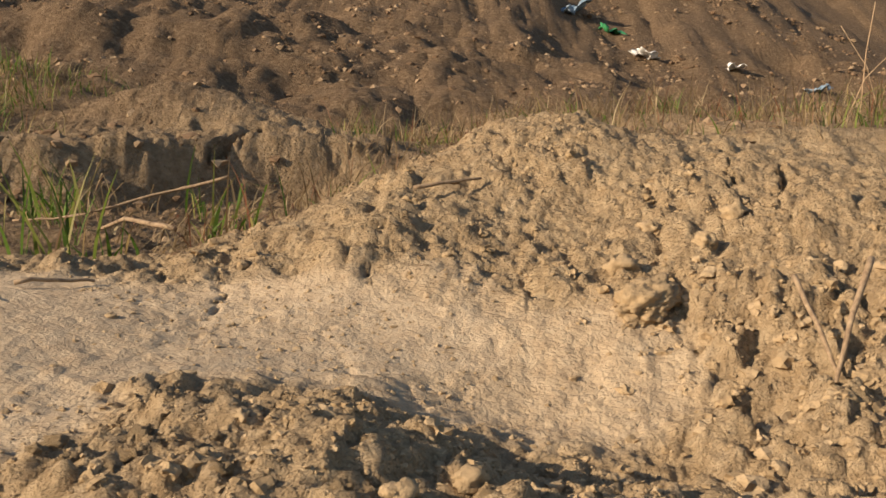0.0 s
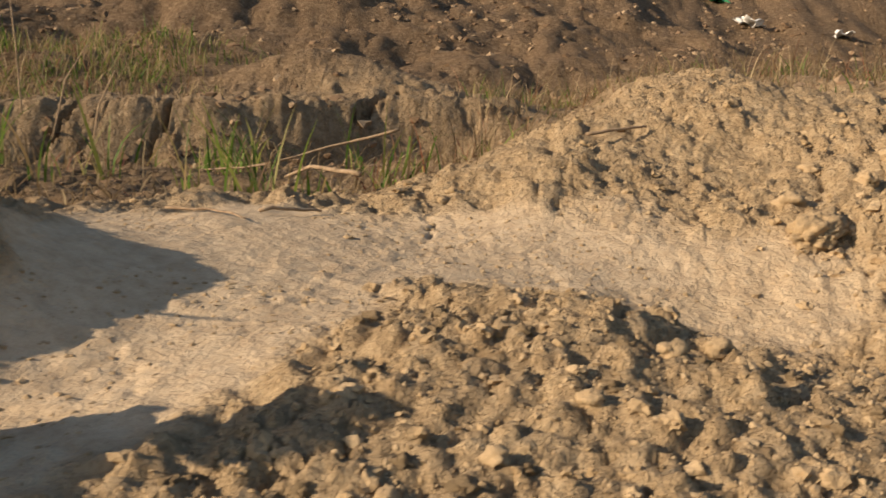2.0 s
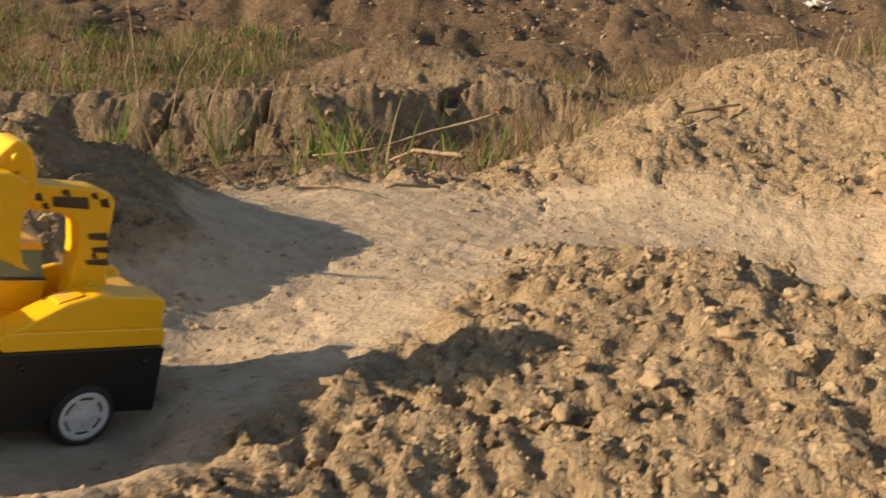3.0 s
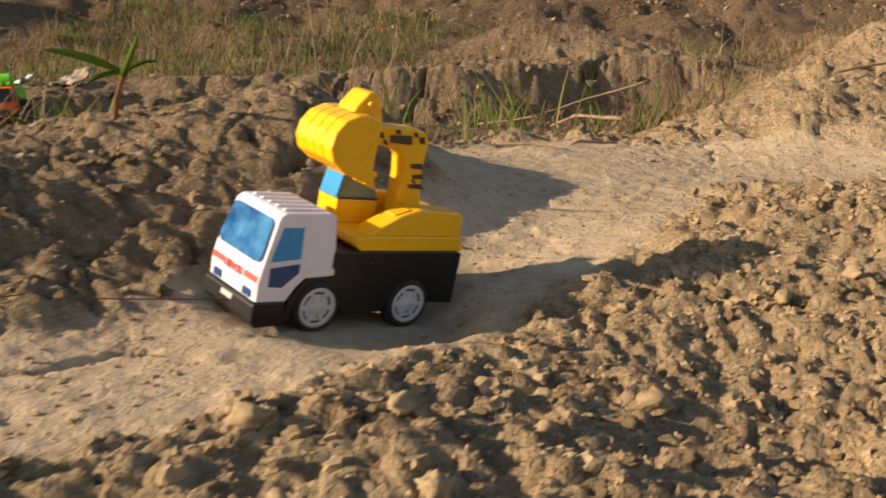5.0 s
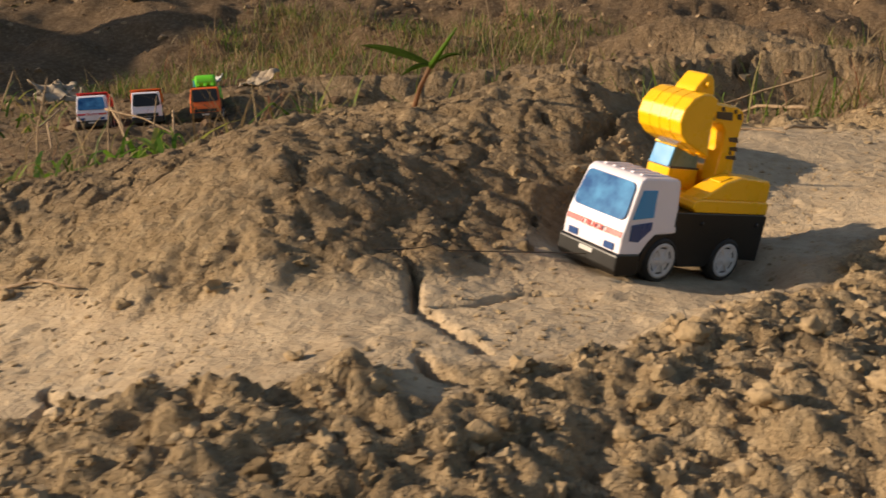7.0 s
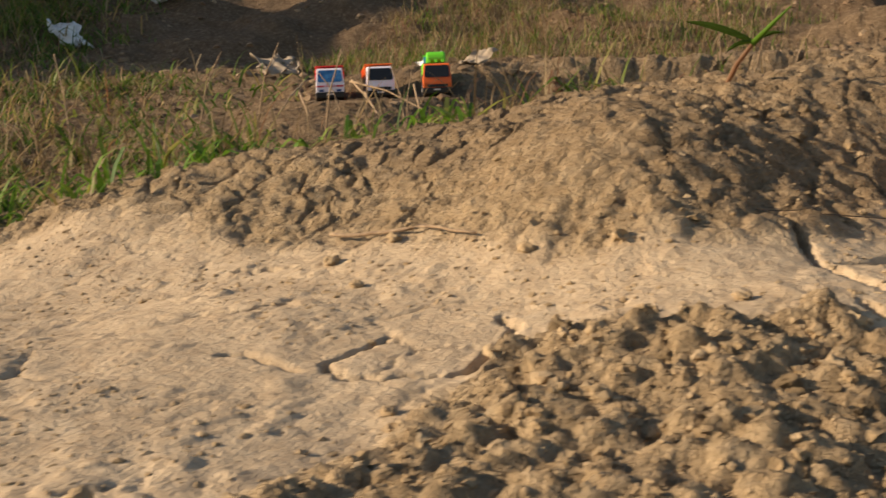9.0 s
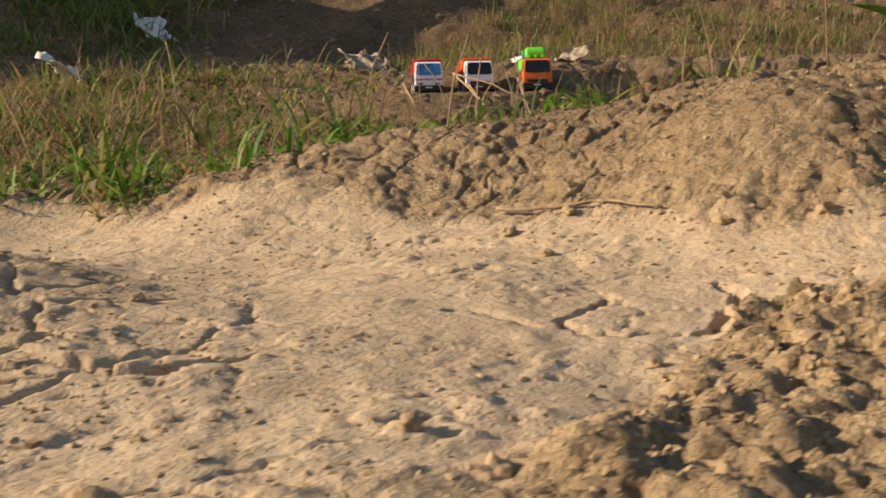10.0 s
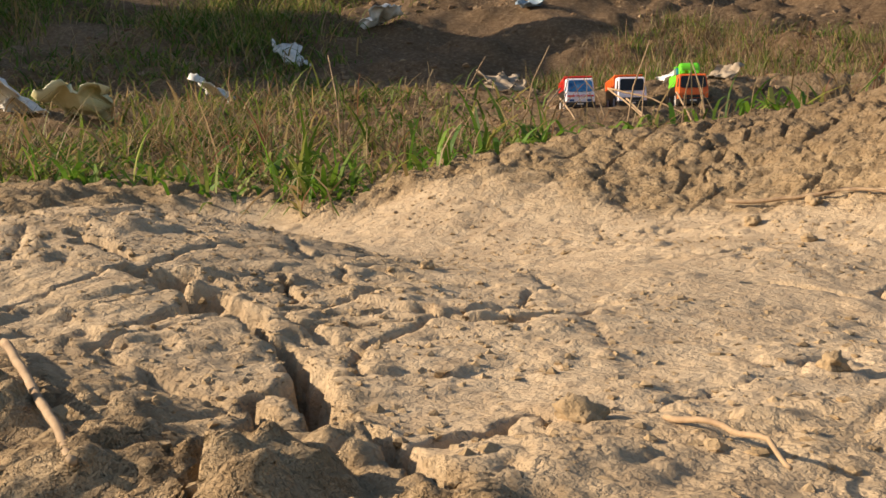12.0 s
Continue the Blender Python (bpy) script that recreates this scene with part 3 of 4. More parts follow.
def tube(points, radius, sides=6, tip=0.6):
    """A round rod along points, thinner towards its end."""
    b = bmesh.new()
    rings = []
    for i, p in enumerate(points):
        p = Vector(p)
        q = Vector(points[min(i + 1, len(points) - 1)]) - Vector(points[max(i - 1, 0)])
        u = q.normalized().orthogonal().normalized()
        v = q.normalized().cross(u)
        r = radius * (1 + (tip - 1) * i / max(1, len(points) - 1))
        rings.append([b.verts.new(p + r * (math.cos(2 * math.pi * k / sides) * u + math.sin(2 * math.pi * k / sides) * v)) for k in range(sides)])
    for a, c in zip(rings, rings[1:]):
        best = min(range(sides), key=lambda o: (a[0].co - c[o].co).length)
        for k in range(sides):
            b.faces.new((a[k], a[(k + 1) % sides], c[(k + 1 + best) % sides], c[(k + best) % sides]))
    b.faces.new(rings[0][::-1])
    b.faces.new(rings[-1])
    bmesh.ops.recalc_face_normals(b, faces=b.faces)
    for f in b.faces:
        f.smooth = True
    return b


# ---- toy trucks ----
S = 0.868


def add_wheels(truck):
    for x in (0.0545, -0.0545):
        for side in (1, -1):
            tyre = [(0.012, -0.0085), (0.0215, -0.0085), (0.0245, -0.0070), (0.026, -0.003), (0.026, 0.003), (0.0245, 0.0070), (0.0215, 0.0085), (0.0195, 0.0070), (0.012, 0.0062)]
            wheel = part("wheel", scaled(lathe([(r, v * side) for r, v in tyre]), S), TYRE, truck, "black toy tyre with grey-white hub")
            wheel.location = (x * S, 0.033 * side * S, 0.026 * S)
            b = lathe([(0.001, 0.0085 * side), (0.005, 0.0090 * side), (0.0065, 0.0070 * side), (0.0150, 0.0062 * side), (0.0165, 0.0082 * side), (0.0198, 0.0080 * side), (0.0200, 0.0055 * side)])
            part("hub", scaled(b, S), HUB, wheel, "grey-white plastic hub")
            for k in range(6):
                spoke = part("spoke", scaled(prism([(0.004, -0.0016), (0.017, -0.0022), (0.017, 0.0022), (0.004, 0.0016)], 0.0060 * side, 0.0081 * side, 0.0004), S), HUB, wheel)
                spoke.rotation_euler = (0, k * math.pi / 3, 0)


def add_cab(truck, cab_mat, glass, stripe=True, ribs=True):
    outline = [(0.1205, 0.031), (0.1215, 0.050), (0.1190, 0.064), (0.1070, 0.1095), (0.1010, 0.1140), (0.0500, 0.1150), (0.0455, 0.1120), (0.0390, 0.0560), (0.0720, 0.0540), (0.0810, 0.0450), (0.0900, 0.0310)]
    squeeze = lambda x, z: 1.0 - 0.10 * max(0.0, (z - 0.064) / 0.05)
    b = prism(outline, -0.039, 0.039, 0.0022, squeeze)
    cab = part("cab", scaled(b, S), cab_mat, truck)
    for k in range(5 if ribs else 0):
        y = -0.024 + 0.012 * k
        part("roof_rib", scaled(prism([(0.054, 0.1140), (0.098, 0.1135), (0.096, 0.1160), (0.056, 0.1162)], y - 0.0022, y + 0.0022, 0.0006), S), cab_mat, cab)
    part("windscreen", scaled(rounded_pane((0.1196, 0.0672), (0.1088, 0.1072), 0.0345, 0.0320, 0.007, 0.0012), S), glass, cab, "glossy blue printed windscreen")
    for side in (1, -1):
        def slab(pts):
            return scaled(prism(pts, 0.0350 * side, 0.0392 * side, 0.0004, None), S)
        up = [(0.1105, 0.0700), (0.0800, 0.0730), (0.0800, 0.1020), (0.1020, 0.1010)]
        low = [(0.1100, 0.0470), (0.0960, 0.0460), (0.0800, 0.0600), (0.0800, 0.0680), (0.1100, 0.0640)]
        def lean(bm):
            for v in bm.verts:
                z = v.co.z / S
                v.co.y -= side * S * 0.0039 * max(0.0, (z - 0.064) / 0.05)
            return bm
        part("side_window", lean(slab(up)), CYAN if stripe else BLACK, cab, "light blue side window")
        if stripe:
            part("side_window", lean(slab(low)), NAVY, cab, "dark blue lower side window")
    if stripe:
        for side in (1, -1):
            z0 = 0.056
            part("stripe", scaled(prism([(0.1203, z0), (0.1215, z0 - 0.0060), (0.1223, z0 - 0.0060), (0.1211, z0)], 0.0165 * side, 0.037 * side, 0.0003), S), RED, cab, "red printed stripe")
            part("headlight", scaled(prism([(0.1212, 0.0420), (0.1212, 0.0345), (0.1224, 0.0345), (0.1224, 0.0420)], 0.018 * side, 0.031 * side, 0.0004), S), NAVY, cab, "dark blue printed headlight")
        for z in (0.040, 0.0365):
            part("grille_bar", scaled(prism([(0.1211, z), (0.1211, z - 0.0014), (0.1222, z - 0.0014), (0.1222, z)], -0.013, 0.013, 0.0003), S), WHITE, cab)
        curve = bpy.data.curves.new("lettering", 'FONT')
        curve.body, curve.size, curve.extrude, curve.align_x, curve.align_y = "TRUCK", 0.0092 * S, 0.0006, 'CENTER', 'CENTER'
        curve.offset = 0.00012
        tmp = bpy.data.objects.new("lettering", curve)
        me = bpy.data.meshes.new_from_object(tmp)
        bpy.data.objects.remove(tmp)
        me.materials.append(RED)
        word = new("lettering", me)
        word.parent = cab
        word.matrix_basis = Matrix.Translation((0.1238 * S, 0, 0.0530 * S)) @ Matrix(((0, -0.17, 1), (1, 0, 0), (0, 1, 0.17))).to_4x4()
        tagged(word, "small red printed word")
    else:
        part("grille", scaled(prism([(0.1208, 0.044), (0.1208, 0.034), (0.1222, 0.034), (0.1222, 0.044)], -0.028, 0.028, 0.0004), S), BLACK, cab, "dark printed grille")
    return cab


def add_chassis(truck):
    part("bumper", scaled(prism([(0.088, 0.010), (0.118, 0.008), (0.1235, 0.014), (0.1240, 0.0310), (0.120, 0.0335), (0.090, 0.0335)], -0.0405, 0.0405, 0.002), S), BLACK, truck, "black plastic bumper")
    part("number_plate", scaled(prism([(0.1238, 0.0285), (0.1238, 0.0235), (0.1248, 0.0235), (0.1248, 0.0285)], -0.010, 0.008, 0.0003), S), HUB, truck, "small grey plate with worn bars")
    part("chassis", scaled(prism([(-0.1145, 0.024), (-0.1145, 0.078), (-0.110, 0.080), (0.044, 0.080), (0.046, 0.057), (0.070, 0.055), (0.086, 0.034), (0.090, 0.012), (0.082, 0.012), (0.080, 0.026), (0.070, 0.044), (0.055, 0.052), (0.038, 0.044), (0.028, 0.026), (0.024, 0.018), (-0.024, 0.018), (-0.028, 0.026), (-0.038, 0.044), (-0.055, 0.052), (-0.070, 0.044), (-0.080, 0.026)], -0.0385, 0.0385, 0.0012), S), BLACK, truck, "black plastic chassis")
    part("underbody", scaled(prism([(-0.09, 0.014), (-0.09, 0.05), (0.09, 0.05), (0.09, 0.014)], -0.024, 0.024, 0.001), S), BLACK, truck)
    for x in (0.0545, -0.0545):
        part("axle", scaled(prism([(x - 0.003, 0.023), (x - 0.003, 0.029), (x + 0.003, 0.029), (x + 0.003, 0.023)], -0.034, 0.034, 0.001), S), BLACK, truck)
    for x in (0.0, -0.098):
        part("rivet", scaled(lathe([(0.003, 0.037), (0.0025, 0.040), (0.0005, 0.0405)], 10), S), BLACK, truck).location = (x * S, 0, 0.068 * S)


def add_excavator(truck, colour, striped=True):
    base = part("turntable", scaled(prism([(0.014, 0.080), (0.020, 0.085), (0.018, 0.0925), (0.010, 0.095), (-0.110, 0.095), (-0.1135, 0.090), (-0.1135, 0.080)], -0.0375, 0.0375, 0.0015), S), colour, truck, "yellow plastic turntable" if striped else "")
    for y0, y1 in ((0.012, 0.0365), (-0.0365, -0.030)):
        part("hull", scaled(prism([(0.010, 0.0945), (-0.028, 0.1150), (-0.052, 0.1220), (-0.104, 0.1205), (-0.109, 0.1150), (-0.110, 0.0945)], y0, y1, 0.002), S), colour, base)
    part("engine_cover", scaled(prism([(-0.070, 0.0945), (-0.066, 0.1150), (-0.104, 0.1160), (-0.109, 0.0945)], -0.031, 0.013, 0.002), S), colour, base)
    part("hatch", scaled(prism([(-0.0240, 0.1135), (-0.0420, 0.1195), (-0.0424, 0.1206), (-0.0244, 0.1147)], 0.017, 0.031, 0.0006), S), colour, base)
    house = part("operator_cab", scaled(prism([(0.017, 0.0945), (0.018, 0.1190), (-0.031, 0.1190), (-0.031, 0.0945)], -0.034, -0.004, 0.0015), S), colour, base)
    part("cab_window", scaled(prism([(0.0175, 0.1185), (0.0130, 0.1425), (-0.0240, 0.1425), (-0.0300, 0.1185)], -0.0330, -0.0050, 0.0012), S), TEAL, house, "grey-green side window")
    part("cab_window", scaled(prism([(0.0180, 0.1195), (0.0136, 0.1420), (0.0146, 0.1420), (0.0190, 0.1195)], -0.0320, -0.0060, 0.0004), S), CYAN, house, "light blue front window")
    part("window_band", scaled(prism([(0.0188, 0.1185), (0.0184, 0.1205), (-0.0310, 0.1205), (-0.0312, 0.1185)], -0.0345, -0.0036, 0.0004), S), STRIPE, house)
    part("cab_roof", scaled(prism([(0.0150, 0.1420), (0.0140, 0.1470), (-0.0230, 0.1480), (-0.0260, 0.1420)], -0.0340, -0.0040, 0.0014), S), colour, house)
    if not striped:
        arm = part("boom", scaled(prism([(-0.040, 0.110), (-0.070, 0.110), (-0.066, 0.138), (-0.050, 0.150), (0.000, 0.152), (0.006, 0.140), (-0.030, 0.132)], -0.010, 0.012, 0.002), S), colour, base)
        claw = part("bucket", scaled(prism([(0.000, 0.152), (0.030, 0.158), (0.046, 0.146), (0.050, 0.130), (0.040, 0.118), (0.010, 0.116), (-0.002, 0.130)], -0.026, 0.028, 0.006), S), colour, base)
        for y in (-0.018, 0.001, 0.020):
            part("tooth", scaled(prism([(0.046, 0.136), (0.054, 0.120), (0.044, 0.118)], y - 0.004, y + 0.004, 0.0008), S), colour, claw)
        return
    boom = part("boom", scaled(prism([(-0.043, 0.108), (-0.076, 0.108), (-0.071, 0.128), (-0.067, 0.155), (-0.068, 0.186), (-0.062, 0.194), (-0.050, 0.197), (0.008, 0.197), (0.013, 0.188), (0.008, 0.178), (-0.030, 0.175), (-0.040, 0.168), (-0.043, 0.150)], -0.0085, 0.0105, 0.0022), S), colour, base)
    if striped:
        for x0, x1, z0, z1 in ((-0.066, -0.050, 0.157, 0.162), (-0.069, -0.055, 0.147, 0.151), (-0.070, -0.052, 0.137, 0.141), (-0.060, -0.056, 0.142, 0.146), (-0.046, -0.018, 0.181, 0.189), (-0.062, -0.055, 0.183, 0.189), (-0.010, -0.003, 0.185, 0.190), (-0.016, -0.011, 0.179, 0.183), (-0.052, -0.047, 0.189, 0.193), (-0.030, -0.024, 0.190, 0.194), (-0.002, 0.003, 0.180, 0.185)):
            for y in (0.0103, -0.0093):
                part("print_mark", scaled(prism([(x0 - 0.001, z0 - 0.0006), (x0 + 0.002, z1 + 0.0006), (x1 + 0.001, z1 - 0.0006), (x1 - 0.001, z0)], y, y + 0.0010, 0.0002), S), STRIPE, boom, "worn black printed mark")
    part("pivot", scaled(lathe([(0.006, -0.013), (0.007, -0.012), (0.007, 0.014), (0.006, 0.015)], 16), S), colour, boom).location = (-0.058 * S, 0, 0.117 * S)
    dip = part("dipper", scaled(prism([(-0.004, 0.180), (-0.002, 0.205), (0.004, 0.222), (0.010, 0.2275), (0.018, 0.2265), (0.030, 0.212), (0.034, 0.202), (0.022, 0.200), (0.012, 0.206), (0.012, 0.184), (0.006, 0.178)], -0.012, 0.014, 0.002), S), colour, base)
    arc = [(0.012, 0.2040), (0.022, 0.2075), (0.036, 0.2065), (0.050, 0.2000), (0.0595, 0.1880), (0.0620, 0.1740), (0.0570, 0.1620), (0.0440, 0.1530), (0.0240, 0.1465), (0.0020, 0.1390)]
    b = prism([(0.0105, 0.2030)] + arc[1:] + [(0.0060, 0.1440), (0.0100, 0.1600)], -0.027, 0.029, 0.0018)
    for y in (-0.012, 0.001, 0.014):
        rib = [(x + 0.0004 * (x - 0.025) / 0.03, z + 0.0004 * (z - 0.175) / 0.03) for x, z in arc[1:9]]
        prism(rib + [(x - 0.004 * (x - 0.025) / 0.03, z - 0.004 * (z - 0.175) / 0.03) for x, z in rib[::-1]], y - 0.0007, y + 0.0007, 0.0, None, b)
    bucket = part("bucket", scaled(b, S), colour, base, "yellow plastic bucket" if striped else "")
    for y in (-0.022, -0.008, 0.006, 0.020):
        part("tooth", scaled(prism([(0.006, 0.1440), (-0.004, 0.1360), (0.004, 0.1380), (0.012, 0.1415)], y - 0.003, y + 0.003, 0.0008), S), colour, bucket)
    part("pin", scaled(lathe([(0.003, -0.016), (0.0035, -0.015), (0.0035, 0.017), (0.003, 0.018)], 12), S), colour, dip).location = (0.016 * S, 0, 0.216 * S)


def add_tipper(truck, colour):
    bed = part("tipper_bed", scaled(prism([(0.036, 0.078), (0.040, 0.118), (0.062, 0.122), (0.060, 0.126), (0.030, 0.122), (-0.112, 0.114), (-0.116, 0.078)], -0.040, 0.040, 0.002), S), colour, truck, "glossy plastic tipper bed")
    for x in (0.02, -0.015, -0.05, -0.085):
        for side in (1, -1):
            part("bed_rib", scaled(prism([(x, 0.082), (x, 0.112), (x - 0.005, 0.112), (x - 0.005, 0.082)], 0.0395 * side, 0.0425 * side, 0.0006), S), colour, bed)


truck_pose = pose(-0.573, 0.270, 0.060, -14.0, -8.0, 235.3) @ Matrix.Translation((0, -0.0042, 0)) @ Matrix.Diagonal((1.0, 1.12, 1.0, 1))
main_truck = thing("toy_excavator_truck", truck_pose, "white-cabbed toy truck with yellow excavator standing on the packed clay track", "toy truck")
add_chassis(main_truck)
add_wheels(main_truck)
add_cab(main_truck, WHITE, BLUE)
add_excavator(main_truck, YELLOW)


def far_truck(x, y, turn, label, cab_mat, glass, body):
    t = thing("toy_truck", pose(x, y, 0.250, 0, 0, turn) @ Matrix.Diagonal((1.0, 1.06, 0.86, 1)), label, "toy truck", "toy trucks in a row")
    add_chassis(t)
    add_wheels(t)
    add_cab(t, cab_mat, glass, cab_mat is WHITE and body is REDBODY, False)
    if body is GREEN:
        add_excavator(t, GREEN, False)
    else:
        add_tipper(t, body)


far_truck(-2.090, 1.415, -58, "white toy tipper truck with red bed parked on bare soil", WHITE, BLUE, REDBODY)
far_truck(-1.975, 1.472, -57, "white toy tipper truck with orange bed and black windscreen on soil", WHITE, BLACK, ORANGE)
far_truck(-1.815, 1.495, -62, "orange toy truck with lime green excavator parked on soil", ORANGE, BLACK, GREEN)


# ---- loose soil ----
rng = np.random.default_rng(7)


def ball(level):
    b = bmesh.new()
    bmesh.ops.create_icosphere(b, subdivisions=level, radius=1.0)
    v = np.array([p.co[:] for p in b.verts])
    f = np.array([[p.index for p in face.verts] for face in b.faces])
    b.free()
    return v, f


def lump_shapes(level, n, bumpy):
    v, f = ball(level)
    shapes = []
    for k in range(n):
        d = np.array([1 + bumpy * (noise.noise(Vector(p) * 1.3 + Vector((k * 9.1, 0, 0))) + 0.7 * noise.noise(Vector(p) * 3.1 + Vector((0, k * 7.7, 0))) - 0.5 * abs(noise.noise(Vector(p) * 4.7 + Vector((0, 0, k * 3.3))))) for p in v])
        shapes.append(v * d[:, None] * np.array([1.0, 0.8 + 0.3 * rng.random(), 0.62 + 0.25 * rng.random()]))
    return shapes, f


def turn_z(v, a):
    c, s = np.cos(a), np.sin(a)
    return np.stack([v[:, 0] * c - v[:, 1] * s, v[:, 0] * s + v[:, 1] * c, v[:, 2]], 1)


def joined(name, verts, faces, material, smooth_faces=True):
    """One mesh from blocks of vertices and faces."""
    co, idx, start, sizes, base = [], [], [], [], 0
    for v, f in zip(verts, faces):
        co.append(v)
        idx.append(f + base)
        base += len(v)
    co = np.concatenate(co).astype(np.float32)
    idx = np.concatenate(idx)
    me = bpy.data.meshes.new(name)
    me.vertices.add(len(co))
    me.vertices.foreach_set("co", co.ravel())
    me.loops.add(idx.size)
    me.loops.foreach_set("vertex_index", idx.ravel().astype(np.int32))
    me.polygons.add(len(idx))
    me.polygons.foreach_set("loop_start", (np.arange(len(idx)) * idx.shape[1]).astype(np.int32))
    me.polygons.foreach_set("use_smooth", np.full(len(idx), smooth_faces))
    me.update(calc_edges=True)
    me.materials.append(material)
    return new(name, me)


def scatter_clods(name, count, x0, x1, y0, y1, r0, r1, power, want, level, label, material):
    shapes, f = lump_shapes(level, 14, 0.8)
    x, y = rng.uniform(x0, x1, count * 4), rng.uniform(y0, y1, count * 4)
    keep = rng.random(count * 4) < want(x, y)
    x, y = x[keep][:count], y[keep][:count]
    r = r0 + (r1 - r0) * rng.random(len(x)) ** power
    z = height(x, y) - r * 0.25
    verts = [turn_z(shapes[rng.integers(14)], rng.uniform(0, 6.28)) * s + (a, b, c) for a, b, c, s in zip(x, y, z, r)]
    ob = joined(name, verts, [f] * len(verts), material, False)
    return tagged(ob, label, "clods", kind="stuff")


def clod_material(name, low, mid, high):
    m = Nodes(name, 0.95)
    g = m.t.nodes.new("ShaderNodeNewGeometry").outputs["Random Per Island"]
    c = m.ramp(g, (0.0, low), (0.5, mid), (1.0, high))
    fine = m.noise(150.0, 6, 0.7)
    m.color(m.mix(0.45, c, m.ramp(fine, (0.3, (0.55, 0.52, 0.48)), (0.7, (1, 1, 1))), 'MULTIPLY'))
    m.b.inputs["Specular IOR Level"].default_value = 0.15
    m.bump(fine, 0.9, 0.004)
    return m.mat


CLOD = clod_material("clay_clod", (0.36, 0.255, 0.140), (0.43, 0.310, 0.178), (0.50, 0.370, 0.222))
RUBBLE = clod_material("brown_earth_rubble", (0.15, 0.095, 0.055), (0.23, 0.15, 0.09), (0.38, 0.275, 0.17))


def on_heaps(x, y):
    p, w = masks(x, y)
    heap = np.exp(-((x + 0.03) ** 2 + (y - 0.48) ** 2) / 0.09) + np.exp(-((x + 0.50) ** 2 / 0.06 + (y + 0.08) ** 2 / 0.03))
    return (1 - p) * (1 - w) * (1 - crust(x, y)) * np.clip(0.5 * heap + 0.8 * near_heaps(x, y) + (0.10 + 0.6 * smooth(fbm(x * 7, y * 7, 3, 80), -0.10, 0.25)) * (1 - 0.65 * smooth(-x, 0.58, 0.70) * smooth(y, 0.0, 0.10)), 0, 1)


def on_track(x, y):
    return masks(x, y)[0] * smooth(vnoise(x * 9, y * 9, 210), 0.35, 0.7)


def on_wild(x, y):
    return masks(x, y)[1] * (0.2 + 0.8 * smooth(vnoise(x * 3, y * 3, 220), 0.4, 0.7))


def on_crust(x, y):
    return crust(x, y) * (0.15 + 0.85 * smooth(vnoise(x * 14, y * 14, 230), 0.42, 0.65))


def in_pit(x, y):
    return smooth(x, 0.17, 0.28) * (1 - smooth(y, 1.0, 1.15))


scatter_clods("loose_clods", 3200, -1.75, 0.45, -0.95, 1.6, 0.0030, 0.0090, 2.2, on_heaps, 2, "loose crumbled tan clay clods on the heaps", CLOD)
scatter_clods("soil_crumbs", 22000, -1.75, 0.45, -0.95, 1.6, 0.0010, 0.0034, 1.8, on_heaps, 1, "fine tan soil crumbs on the heaps", CLOD)
scatter_clods("track_crumbs", 12000, -1.8, 0.2, -0.9, 1.1, 0.0007, 0.0042, 3.2, on_track, 1, "small dry soil crumbs on the packed track", CLOD)
scatter_clods("rubble", 16000, -4.5, 3.2, 1.1, 7.5, 0.004, 0.022, 3.2, on_wild, 1, "brown earth rubble on the slope", RUBBLE)
scatter_clods("pit_clods", 900, 0.17, 0.70, 0.55, 1.15, 0.003, 0.012, 2.4, in_pit, 2, "big broken clay clods in the pit", CLOD)


scatter_clods("crust_crumbs", 3500, -1.9, -0.92, -0.88, -0.2, 0.0008, 0.0032, 2.6, on_crust, 1, "small dry crumbs scattered on the cracked crust", CLOD)


def single_clod(x, y, r, k):
    b = bmesh.new()
    bmesh.ops.create_icosphere(b, subdivisions=3, radius=1.0)
    for v in b.verts:
        p = v.co.copy()
        d = 1 + 0.55 * noise.noise(p * 1.2 + Vector((k * 5.3, 0, 0))) + 0.45 * noise.noise(p * 2.7 + Vector((0, k * 3.1, 0))) + 0.25 * noise.noise(p * 6.0 + Vector((0, 0, k)))
        v.co = Vector((p.x * d * r, p.y * d * r * 0.8, p.z * d * r * 0.68))
    for face in b.faces:
        face.smooth = True
    ob = part("clod", b, CLOD)
    ob.matrix_world = pose(x, y, ground_z(x, y) + r * 0.2, 0, 0, k * 77)
    return tagged(ob, "rounded dry clay clod resting on the ground", "clod", "clods on the ground")


for k, (x, y, r) in enumerate(((-1.074, -0.701, 0.012), (-1.02, -0.56, 0.010), (-0.995, -0.02, 0.011), (-1.21, -0.02, 0.012), (-1.165, 0.035, 0.013), (-1.14, -0.09, 0.009), (-0.96, -0.36, 0.009), (-0.52, -0.02, 0.015), (-0.44, 0.02, 0.013),
                               (-0.47, -0.10, 0.017), (-0.36, 0.06, 0.016), (-0.55, -0.14, 0.014), (-0.63, -0.19, 0.015), (-0.70, -0.24, 0.013), (-0.30, 0.15, 0.017), (-0.40, -0.06, 0.014), (-0.08, 0.42, 0.014), (-0.02, 0.50, 0.015), (-0.14, 0.36, 0.013),
                               (0.02, 0.55, 0.016), (-0.20, 0.33, 0.012), (0.21, 1.10, 0.026), (0.31, 1.12, 0.022), (0.26, 1.20, 0.020), (0.36, 1.18, 0.024), (-0.24, 0.62, 0.009), (-0.33, 0.93, 0.007), (-1.33, -0.42, 0.008), (-0.78, -0.12, 0.009), (-0.86, -0.24, 0.010))):
    single_clod(x, y, r * 0.72, k)


